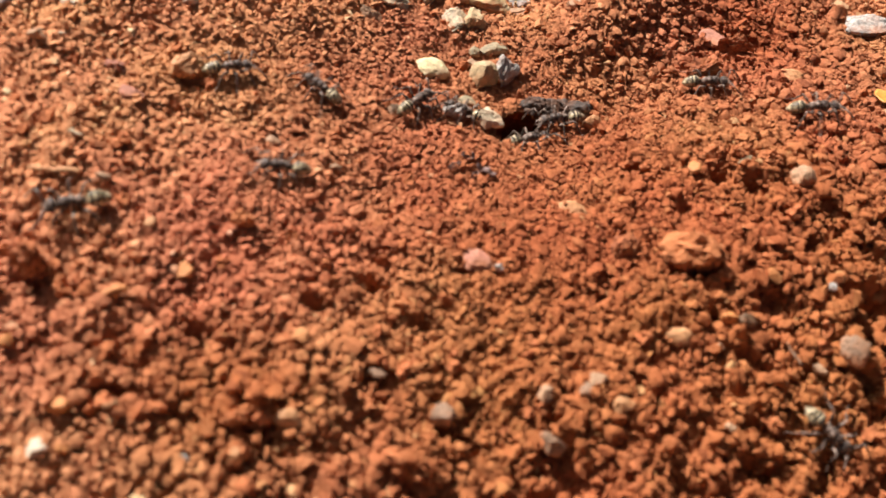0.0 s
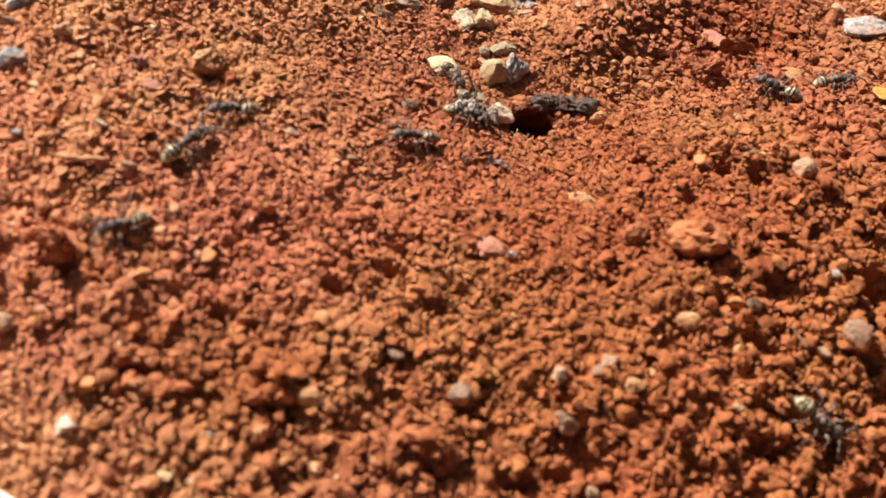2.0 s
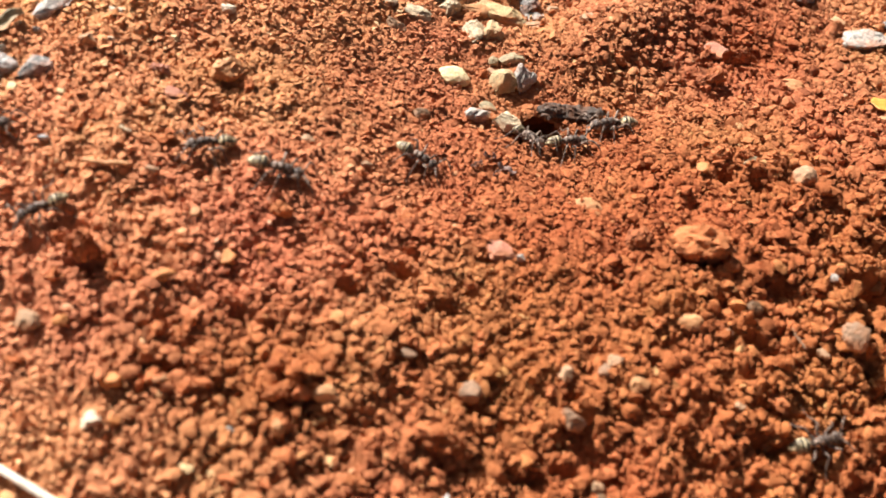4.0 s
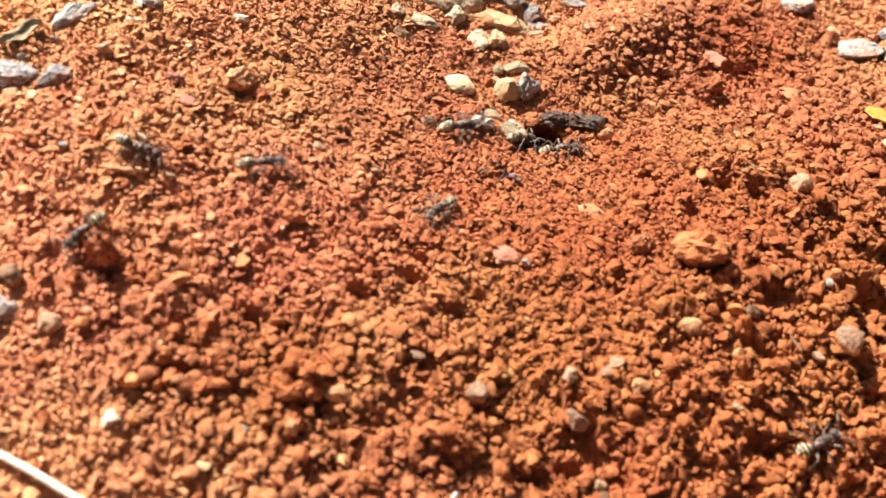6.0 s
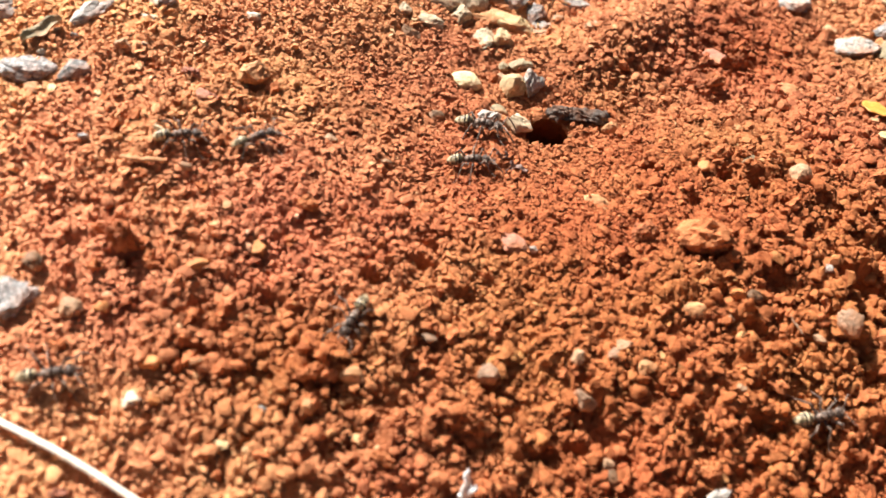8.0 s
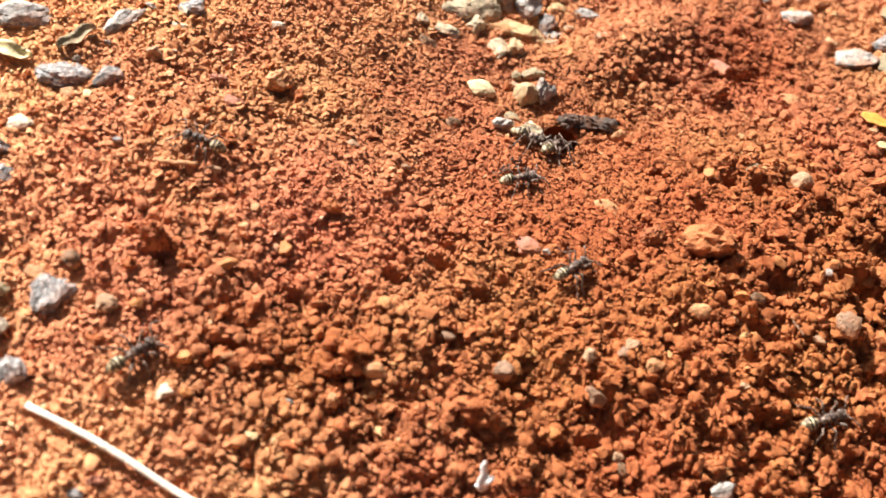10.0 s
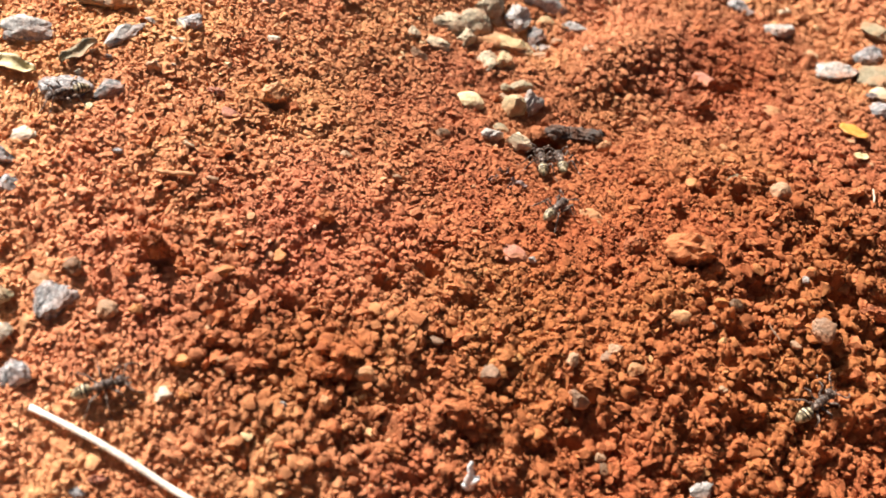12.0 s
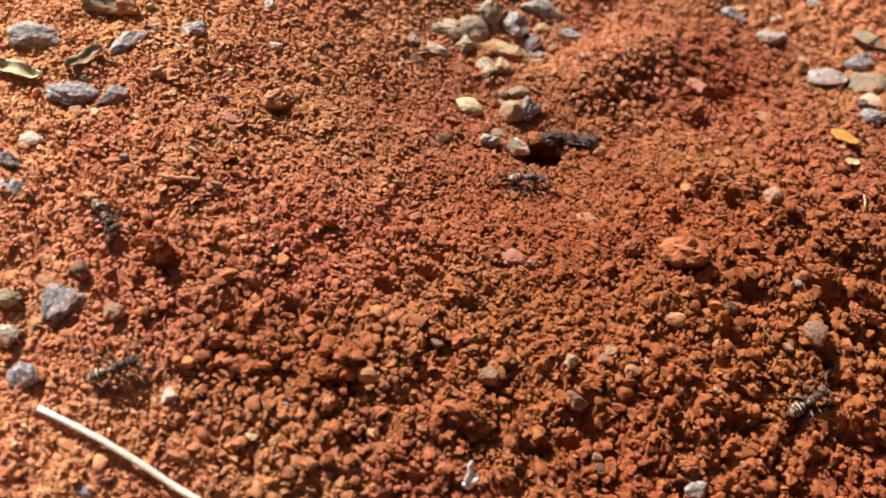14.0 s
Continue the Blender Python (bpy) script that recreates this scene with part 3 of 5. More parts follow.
stone("clod", -2.5, 69.4, 5.2, 2.5, 1.7, "ochre", "ochre clod lodged between pale stones", "clod", turn=0, seed=224, sink=0.46, rough=0.26, group="stones behind the nest")
stone("stone", -1.7, 32.2, 5.3, 3.8, 3.8, "white", "glittering blue-grey stone beside the nest entrance", "stone", turn=40, seed=22, sink=0.24, group="stones by the entrance")
stone("stone", 4.3, 31.3, 5.8, 4.0, 4.8, "cream", "cream stone wedge at the lip of the nest entrance", "stone", turn=-15, seed=23, sink=0.24, group="stones by the entrance")
stone("pebble", 22.7, 37.4, 3.4, 2.8, 2.8, "tan", "translucent tan pebble beside the entrance", "pebble", turn=0, seed=24, sink=0.24, rough=0.18, group="stones by the entrance")
stone("pebble", 0.4, 36.6, 3.9, 2.8, 1.4, "olive", "small olive fragment behind grey stone", "pebble", turn=0, seed=25, sink=0.24, rough=0.18, group="stones by the entrance")
stone("pebble", -76.4, 19, 1.5, 0.8, 1.2, "grey", "tiny grey piece of gravel on sandy soil", "pebble", turn=14, seed=42, sink=0.24, rough=0.18)
stone("pebble", -80.9, 14.6, 2.0, 1.1, 1.7, "pale", "tiny pale buff piece of gravel on sandy soil", "pebble", turn=4, seed=43, sink=0.24, rough=0.18)
stone("pebble", -74.3, 36.1, 1.9, 1.0, 1.6, "cream", "tiny cream piece of gravel on sandy soil", "pebble", turn=36, seed=44, sink=0.24, rough=0.18)
stone("pebble", -55.4, 25.9, 1.7, 0.8, 1.3, "yellow", "tiny yellowish piece of gravel on sandy soil", "pebble", turn=-31, seed=45, sink=0.24, rough=0.18)
stone("pebble", -68.4, -1.2, 2.0, 1.0, 1.5, "grey", "tiny grey piece of gravel on sandy soil", "pebble", turn=15, seed=46, sink=0.24, rough=0.18)
stone("pebble", -56.8, 2.7, 2.3, 1.2, 1.9, "cream", "tiny cream piece of gravel on sandy soil", "pebble", turn=14, seed=47, sink=0.24, rough=0.18)
stone("pebble", -64.7, 20.5, 1.5, 0.8, 1.3, "pale", "tiny pale buff piece of gravel on sandy soil", "pebble", turn=33, seed=48, sink=0.24, rough=0.18)
stone("pebble", -79.7, 19.6, 1.4, 0.7, 1.1, "cream", "tiny cream piece of gravel on sandy soil", "pebble", turn=31, seed=49, sink=0.24, rough=0.18)
stone("pebble", -62.6, 40.7, 2.0, 1.0, 1.6, "pink", "tiny pinkish piece of gravel on sandy soil", "pebble", turn=-29, seed=50, sink=0.24, rough=0.18)
stone("pebble", -81.6, 3.1, 2.3, 1.2, 1.8, "tan", "tiny tan piece of gravel on sandy soil", "pebble", turn=-40, seed=51, sink=0.24, rough=0.18)
stone("pebble", -65.7, 31.1, 2.5, 1.3, 1.9, "pale", "tiny pale buff piece of gravel on sandy soil", "pebble", turn=-39, seed=52, sink=0.24, rough=0.18)
stone("pebble", -91.1, 9.7, 1.3, 0.7, 1.1, "yellow", "tiny yellowish piece of gravel on sandy soil", "pebble", turn=6, seed=53, sink=0.24, rough=0.18)
stone("pebble", -75.5, 27.2, 1.5, 0.8, 1.3, "cream", "tiny cream piece of gravel on sandy soil", "pebble", turn=11, seed=54, sink=0.24, rough=0.18)
stone("pebble", -70.8, -49.8, 2.1, 1.1, 1.7, "yellow", "tiny yellowish piece of gravel on sandy soil", "pebble", turn=-18, seed=55, sink=0.24, rough=0.18)
stone("pebble", -56.8, -50.3, 1.8, 0.9, 1.4, "yellow", "tiny yellowish piece of gravel on sandy soil", "pebble", turn=-30, seed=56, sink=0.24, rough=0.18)
stone("pebble", -69.4, -49.4, 1.2, 0.6, 1.1, "pale", "tiny pale buff piece of gravel on sandy soil", "pebble", turn=28, seed=57, sink=0.24, rough=0.18)
stone("pebble", -57.4, -53.2, 1.3, 0.6, 1.1, "tan", "tiny tan piece of gravel on sandy soil", "pebble", turn=-11, seed=58, sink=0.24, rough=0.18)
stone("pebble", -52.2, -49.5, 1.6, 0.8, 1.3, "tan", "tiny tan piece of gravel on sandy soil", "pebble", turn=-14, seed=59, sink=0.24, rough=0.18)
stone("pebble", -11.6, 29, 3.2, 2.3, 1.2, "brown", "small dull grey-brown chip in the soil", "pebble", turn=20, seed=60, sink=0.24, rough=0.18)
stone("stone", -81.9, 10.6, 10.2, 6.4, 3.6, "grey", "smooth blue-grey stone with a white glint", "stone", turn=8, seed=61, sink=0.3, group="stones west of the nest")
stone("stone", -74.8, 11.7, 7.6, 5.0, 3.0, "dark", "rough dark grey stone with pale streaks", "stone", turn=35, seed=62, sink=0.3, group="stones west of the nest")
stone("stone", -92.9, 22, 10, 6.5, 3.6, "pale_grey", "whitish quartz stone with a dark underside", "stone", turn=20, seed=63, sink=0.3, group="stones west of the nest")
stone("stone", -94.9, 19.8, 3.9, 2.8, 1.4, "dark", "small black stone under a white one", "stone", turn=0, seed=64, sink=0.24, group="stones west of the nest")
stone("stone", -82.8, 33, 7.9, 3.9, 4.7, "olive", "large grey-olive stone at the far edge", "stone", turn=0, seed=65, sink=0.24, group="stones west of the nest")
stone("stone", -78.2, 33.5, 5.3, 3.8, 4.3, "tan", "pinkish tan stone beside grey one", "stone", turn=0, seed=66, sink=0.24, group="stones west of the nest")
stone("stone", -75.5, 25.3, 9.5, 3.4, 2.2, "pale_grey", "flat slanting pale grey stone flake", "stone", turn=50, seed=67, sink=0.3, group="stones west of the nest")
stone("stone", -64.7, 32.5, 5.2, 4.2, 2.6, "grey", "glinting blue-grey pebble on red soil", "stone", turn=20, seed=68, sink=0.3, group="stones west of the nest")
stone("stone", -72.4, 30.7, 2.9, 2.1, 1.6, "white", "small whitish pebble on red soil", "stone", turn=0, seed=69, sink=0.24, group="stones west of the nest")
stone("stone", -65.5, 27.2, 3.1, 2.2, 1.2, "pale", "small pale pebble in soil", "stone", turn=0, seed=70, sink=0.24, group="stones west of the nest")
stone("stone", -52.3, 46.6, 2.8, 4.2, 1.7, "white", "thin whitish sliver of stone", "stone", turn=0, seed=71, sink=0.24)
stone("pebble", -48.6, 35.8, 2.9, 2.1, 1.8, "pale", "pale pebble in red soil", "pebble", turn=0, seed=72, sink=0.24, rough=0.18)
stone("stone", -67.4, 18.8, 4.1, 3.0, 2.9, "buff", "pale pinkish tan pebble", "stone", turn=0, seed=73, sink=0.24, group="stones west of the nest")
stone("pebble", -76.6, 7.1, 1.8, 2.4, 1.5, "yellow", "small upright yellow grain of gravel", "pebble", turn=0, seed=74, sink=0.24, rough=0.18, group="stones west of the nest")
stone("pebble", -79.8, 7.1, 4.4, 3.2, 1.5, "tan", "flat tan pebble below the blue-grey stone", "pebble", turn=0, seed=75, sink=0.24, rough=0.18, group="stones west of the nest")
stone("stone", -86.1, -0.6, 5.0, 3.6, 1.8, "pale", "rounded pale buff stone", "stone", turn=10, seed=76, sink=0.24, group="stones west of the nest")
stone("stone", -88.5, -5.7, 5.2, 2.6, 2.8, "grey", "grey stone at the edge of the bare patch", "stone", turn=0, seed=77, sink=0.24, group="stones west of the nest")
stone("stone", -86.4, -10.6, 5.3, 3.8, 1.6, "grey", "flat grey stone chip", "stone", turn=0, seed=78, sink=0.24, group="stones west of the nest")
stone("pebble", -68.9, 8.2, 1.6, 1.2, 1.2, "yellow", "tiny pale yellow grain", "pebble", turn=0, seed=79, sink=0.24, rough=0.18)
stone("clod", -45.1, 21.2, 5.8, 4.4, 3.6, "tan", "tan lump of hardened soil casting a shadow", "clod", turn=30, seed=80, sink=0.28)
stone("clod", -55.7, 17.8, 3.9, 2.0, 2.4, "pink", "small pinkish clod on the soil", "clod", turn=0, seed=81, sink=0.24)
stone("pebble", -51.7, 13, 4.1, 3.0, 1.5, "pink", "flat dull pink flake of stone", "pebble", turn=-20, seed=82, sink=0.24, rough=0.18)
stone("pebble", -29.3, 12.1, 2.8, 2.0, 1.2, "buff", "pale pebble in fine soil", "pebble", turn=0, seed=83, sink=0.24, rough=0.18)
stone("pebble", -51, -3.3, 2.6, 1.5, 1.8, "buff", "cream pebble beside a splinter", "pebble", turn=0, seed=84, sink=0.24, rough=0.18)
stone("pebble", -18.8, 10.5, 2.1, 1.5, 1.3, "buff", "small pale pebble on red soil", "pebble", turn=0, seed=85, sink=0.24, rough=0.18)
stone("stone", -71.7, -28.3, 8.2, 6.8, 3.6, "grey", "sparkling blue-grey stone on the soil", "stone", turn=38, seed=86, sink=0.3, group="stones at the foot of the heap")
stone("stone", -69.8, -23.2, 3.6, 3.6, 3.6, "brown", "dark brown rounded pebble", "stone", turn=0, seed=87, sink=0.24, group="stones at the foot of the heap")
stone("stone", -75.3, -25.5, 3.9, 2.8, 1.4, "tan", "flat rusty-tan stone on red soil", "stone", turn=10, seed=88, sink=0.24, group="stones at the foot of the heap")
stone("stone", -62.4, -28.9, 4.2, 3.6, 2.7, "buff", "grey-buff rounded pebble on red soil", "stone", turn=0, seed=89, sink=0.24, group="stones at the foot of the heap")
stone("stone", -80.4, -29.7, 4.7, 3.6, 3.9, "olive", "pale greenish stone on red soil", "stone", turn=0, seed=90, sink=0.24, group="stones at the foot of the heap")
stone("stone", -78.6, -35.7, 4.4, 4.5, 3.7, "pale", "weathered pale stone with green tinge", "stone", turn=0, seed=91, sink=0.24, group="stones at the foot of the heap")
stone("stone", -74.8, -33.5, 2.6, 3.5, 1.9, "tan", "upright tan pebble on red soil", "stone", turn=0, seed=92, sink=0.24, group="stones at the foot of the heap")
stone("stone", -74, -41.9, 5.6, 5, 3.0, "grey", "pitted blue-grey stone beside a straw", "stone", turn=40, seed=93, sink=0.3, group="stones at the foot of the heap")
stone("stone", -58.7, -57.6, 2.7, 1.9, 2.0, "grey", "grey pebble under the straw", "stone", turn=0, seed=94, sink=0.24, group="stones at the foot of the heap")
stone("clod", -57.3, -17.9, 5.6, 5.2, 6.4, "rust", "dark rust-red clod standing proud", "clod", turn=0, seed=95, sink=0.24)
stone("pebble", -49.6, -40.9, 3.2, 2.6, 2.7, "pale", "small pale knobbly crumb on red soil", "pebble", turn=30, seed=96, sink=0.24, rough=0.18)
stone("pebble", -48, -35.2, 3.2, 2.3, 2.3, "orange", "brick-orange fragment on red soil", "pebble", turn=0, seed=97, sink=0.24, rough=0.18)
stone("pebble", -30.2, -38.9, 2.0, 1.4, 1.4, "white", "tiny white grain of quartz", "pebble", turn=0, seed=98, sink=0.24, rough=0.18)
stone("pebble", -44.7, -19.3, 4.0, 2.0, 1.6, "orange", "elongated orange sliver of clay", "pebble", turn=30, seed=99, sink=0.24, rough=0.18)
stone("pebble", -36.1, -13.7, 2.4, 3.4, 2.0, "orange", "upright ochre-orange grain on red soil", "pebble", turn=0, seed=100, sink=0.24, rough=0.18)
stone("clod", 38.8, 6, 11.0, 7.0, 7.2, "ochre", "large rounded ochre clod of packed soil", "clod", turn=0, seed=101, sink=0.24)
stone("clod", 28.4, 6.1, 4.8, 4.4, 4.6, "rust", "dark round clod of soil", "clod", turn=0, seed=102, sink=0.24)
stone("pebble", 5.2, -0.7, 5.2, 4.4, 1.9, "pink", "flat dusty pink flake", "pebble", turn=10, seed=103, sink=0.24, rough=0.18)
stone("pebble", 8.9, -1.7, 1.6, 1.2, 1.3, "white", "tiny white grain of quartz", "pebble", turn=0, seed=104, sink=0.24, rough=0.18)
stone("pebble", 57.7, 25, 4.2, 4.2, 3.6, "buff", "rounded pale buff pebble in red soil", "pebble", turn=0, seed=105, sink=0.12, rough=0.18)
stone("pebble", 64.5, -5.5, 5.0, 4.8, 4.2, "dun", "rounded pinkish-brown pebble casting a shadow", "pebble", turn=-20, seed=106, sink=0.0, rough=0.18)
stone("pebble", 59.5, -8.7, 2.5, 1.8, 1.5, "buff", "small pale pebble beside a larger one", "pebble", turn=0, seed=107, sink=0.0, rough=0.18)
stone("pebble", 46.3, 67, 6.8, 4.9, 2.7, "pink", "flat dusty-pink stone flake", "pebble", turn=-25, seed=108, sink=0.24, rough=0.18)
# added dark clod in place of the shade beside the pink flake
stone("clod", 50.6, 64.9, 7.7, 3.8, 6.0, "rust", "dark overhanging clod standing in for shade beside a flake", "clod", turn=0, seed=109, sink=0.24)
stone("clod", 43.8, 54.4, 7.7, 3.9, 5.4, "rust", "crumbling dark red clod", "clod", turn=10, seed=110, sink=0.24)
stone("stone", 65.6, 90.1, 8.1, 5.8, 2.9, "white", "whitish-grey stone at the far side", "stone", turn=-10, seed=111, sink=0.24, group="stones east of the nest")
stone("stone", 78.5, 76.2, 10.6, 7.4, 4.6, "white", "long whitish quartz stone with a bright glint", "stone", turn=-14, seed=112, sink=0.24, group="stones east of the nest")
stone("stone", 86, 83.2, 7.9, 5.7, 3.6, "grey", "dark blue-grey stone on red soil", "stone", turn=0, seed=113, sink=0.24, group="stones east of the nest")
stone("stone", 89.9, 91.3, 9.0, 6.5, 3.2, "olive", "flat grey-olive stone on red soil", "stone", turn=-5, seed=114, sink=0.24, group="stones east of the nest")
stone("stone", 87.2, 74.9, 10.1, 7.3, 3.3, "olive", "flat tan-olive stone with ridges", "stone", turn=-5, seed=115, sink=0.24, group="stones east of the nest")
stone("stone", 87.4, 68.2, 6.2, 4.5, 2.2, "cream", "pale cream stone on red soil", "stone", turn=10, seed=116, sink=0.24, group="stones east of the nest")
stone("stone", 84.3, 66.3, 2.8, 2.3, 2.3, "dark", "small dark grey stone", "stone", turn=0, seed=117, sink=0.24, group="stones east of the nest")
stone("stone", 86.9, 62.3, 6.9, 5.0, 2.5, "grey", "flat pinkish-grey stone on red soil", "stone", turn=0, seed=118, sink=0.24, group="stones east of the nest")
stone("stone", 56.8, 97.3, 7.3, 5.3, 2.6, "grey", "flat grey stone beyond the heap", "stone", turn=0, seed=119, sink=0.24, group="stones east of the nest")
stone("stone", 90.6, 79, 3.5, 2.5, 2.5, "tan", "tan stone among grey ones", "stone", turn=0, seed=120, sink=0.24, group="stones east of the nest")
stone("pebble", 53.6, 85.8, 1.8, 2.7, 1.1, "white", "thin white splinter of stone", "pebble", turn=0, seed=121, sink=0.24, rough=0.18)
stone("pebble", 68, 98.5, 3.4, 2.4, 1.4, "cream", "pale pebble on far soil", "pebble", turn=0, seed=122, sink=0.24, rough=0.18)
stone("pebble", 77.2, 103.9, 4.0, 2.9, 1.4, "white", "white pebble on far soil", "pebble", turn=0, seed=123, sink=0.24, rough=0.18)
stone("pebble", 60.2, 56.4, 4.7, 3.4, 1.7, "tan", "flat orange-tan flake on red soil", "pebble", turn=0, seed=124, sink=0.24, rough=0.18)
stone("pebble", 3.7, -26.6, 3.6, 3.4, 3.0, "dun", "dull greyish round pebble in coarse soil", "pebble", turn=0, seed=125, sink=0.05, rough=0.18)
stone("pebble", 19.8, -27.6, 4.2, 3.4, 3.0, "dun", "dull olive-grey pebble on red soil", "pebble", turn=0, seed=126, sink=0.05, rough=0.18)
stone("pebble", -2.1, -33.3, 2.3, 1.7, 1.6, "yellow", "small yellow grain on red soil", "pebble", turn=0, seed=127, sink=0.24, rough=0.18)
stone("pebble", -17.3, -31.7, 4.1, 3.0, 1.8, "tan", "pale orange-tan pebble in coarse soil", "pebble", turn=0, seed=128, sink=0.24, rough=0.18)
stone("pebble", 44.9, -3.7, 2.9, 2.1, 2.5, "orange", "brick-red fragment of clay", "pebble", turn=0, seed=129, sink=0.24, rough=0.18)
stone("pebble", 47.7, -3.5, 3.2, 2.3, 2.7, "brown", "greenish-brown pebble by red fragment", "pebble", turn=0, seed=130, sink=0.24, rough=0.18)
stone("pebble", 37.3, -7.8, 4.3, 3.1, 1.5, "tan", "flat tan pebble on red soil", "pebble", turn=0, seed=131, sink=0.1, rough=0.18)
stone("pebble", -6.5, -22.9, 2.5, 1.8, 1.8, "dun", "pale pebble in coarse soil", "pebble", turn=0, seed=132, sink=0.24, rough=0.18)
stone("pebble", 25.6, -37.2, 2.4, 2.6, 1.9, "brown", "dull brown pebble in coarse soil", "pebble", turn=0, seed=133, sink=0.24, rough=0.18)
stone("pebble", 24.2, -18.9, 2.6, 2.3, 1.9, "dun", "pale straw-coloured crumb of stone", "pebble", turn=0, seed=134, sink=0.24, rough=0.18)
stone("pebble", 43.1, -37.2, 4.4, 3.2, 2.0, "white", "white angular pebble on red soil", "pebble", turn=10, seed=135, sink=0.24, rough=0.18)
stone("pebble", 19.9, 14.1, 5.3, 3.8, 1.7, "tan", "flat tan crumb on red soil", "pebble", turn=0, seed=136, sink=0.24, rough=0.18)
stone("clod", 43.4, 29.5, 5.2, 3.4, 4.2, "ochre", "brown crumb on a crumbling ledge of soil", "clod", turn=0, seed=137, sink=0.24)
stone("clod", 48.2, 29.6, 4.6, 3.4, 4.0, "ochre", "ochre crumb on a crumbling ledge of soil", "clod", turn=10, seed=138, sink=0.24)
stone("clod", 52.6, 27.8, 5.0, 3.2, 4.4, "ochre", "ochre crumb above a dark hollow", "clod", turn=0, seed=139, sink=0.24)
stone("clod", -29.9, -4.5, 4.0, 2.7, 3.2, "ochre", "rounded ochre clod on red soil", "clod", turn=0, seed=140, sink=0.24)
stone("clod", -24.3, -33.2, 5.1, 2.6, 3.4, "ochre", "broad ochre clod in coarse soil", "clod", turn=20, seed=141, sink=0.24)
stone("clod", -56.1, -55.4, 3.9, 1.9, 2.7, "pink", "pinkish clod at the foot of the heap", "clod", turn=10, seed=142, sink=0.24)
stone("clod", 41, -33.8, 4.7, 2.3, 3.6, "ochre", "rust-brown clod near a white pebble", "clod", turn=0, seed=143, sink=0.24)
stone("clod", -10.5, -42.9, 4.6, 2.3, 2.8, "ochre", "long rust-brown clod on red soil", "clod", turn=-15, seed=144, sink=0.24)
stone("clod", 74.1, 29.2, 4.3, 2.5, 3.4, "ochre", "upright brown clod on red soil", "clod", turn=20, seed=145, sink=0.24)
stone("clod", 69.3, 16.4, 4.1, 2.4, 3.3, "ochre", "rough brown clod on red soil", "clod", turn=-20, seed=146, sink=0.24)
stone("clod", 58.2, 7.2, 4.0, 2.3, 3.2, "ochre", "rough brown clod of coarse soil", "clod", turn=15, seed=147, sink=0.24)
stone("clod", 75.8, 2, 7.0, 3.5, 5.2, "rust", "dark brown clod of coarse soil", "clod", turn=0, seed=148, sink=0.24)
stone("pebble", 40.0, 25.7, 2.8, 2.2, 1.9, "orange", "dull yellow-orange crumb on coarse soil", "pebble", turn=-45, seed=160, sink=0.1, rough=0.18)
stone("pebble", 48.5, 28.0, 2.8, 2.2, 1.8, "olive", "olive-yellow crumb at the ledge", "pebble", turn=-8, seed=161, sink=0.1, rough=0.18)
stone("pebble", 43.7, -8.2, 1.7, 1.5, 1.6, "buff", "small pale grain in coarse soil", "pebble", turn=29, seed=162, sink=0.1, rough=0.18)
stone("pebble", 61.8, 5.1, 1.6, 1.4, 1.4, "white", "small white grain in coarse soil", "pebble", turn=-24, seed=163, sink=0.1, rough=0.18)
stone("pebble", 70.3, 14.9, 2.4, 2.0, 1.8, "orange", "ochre-orange crumb in coarse soil", "pebble", turn=-40, seed=165, sink=0.1, rough=0.18)
stone("pebble", 45.7, -20.2, 1.8, 1.5, 1.6, "buff", "small pale grain in coarse soil", "pebble", turn=-3, seed=166, sink=0.1, rough=0.18)
stone("pebble", 25.4, -17.2, 3.4, 2.6, 2.0, "buff", "straw-coloured crumb in coarse soil", "pebble", turn=34, seed=167, sink=0.1, rough=0.18)
stone("pebble", 17.8, -21.3, 2.2, 2.8, 2.0, "buff", "straw-coloured crumb in coarse soil", "pebble", turn=-19, seed=168, sink=0.1, rough=0.18)
stone("pebble", -57.7, -28.1, 2.4, 2.0, 1.7, "orange", "small dull orange grain on red soil", "pebble", turn=18, seed=169, sink=0.1, rough=0.18)
stone("pebble", -23.1, -38.1, 2.6, 2.2, 2.0, "tan", "tan grain in coarse soil", "pebble", turn=-35, seed=170, sink=0.1, rough=0.18)
stone("pebble", -0.1, -22.1, 1.8, 1.5, 1.5, "orange", "small orange grain in coarse soil", "pebble", turn=2, seed=171, sink=0.1, rough=0.18)
stone("pebble", 24.6, -35.4, 2.2, 2.0, 1.9, "buff", "pale buff crumb in coarse soil", "pebble", turn=39, seed=172, sink=0.1, rough=0.18)
stone("pebble", -46.2, -40.4, 1.8, 1.6, 1.6, "orange", "small orange grain on red soil", "pebble", turn=-14, seed=173, sink=0.1, rough=0.18)
stone("pebble", 29.4, -20.3, 3.2, 2.6, 2.0, "tan", "tan crumb in coarse soil", "pebble", turn=23, seed=174, sink=0.1, rough=0.18)
stone("pebble", -10.6, -48.2, 1.8, 1.6, 1.6, "buff", "small pale grain in coarse soil", "pebble", turn=-30, seed=175, sink=0.1, rough=0.18)
stone("pebble", -42.5, -8.4, 2.0, 1.6, 1.4, "tan", "small tan grain on red soil", "pebble", turn=7, seed=176, sink=0.1, rough=0.18)


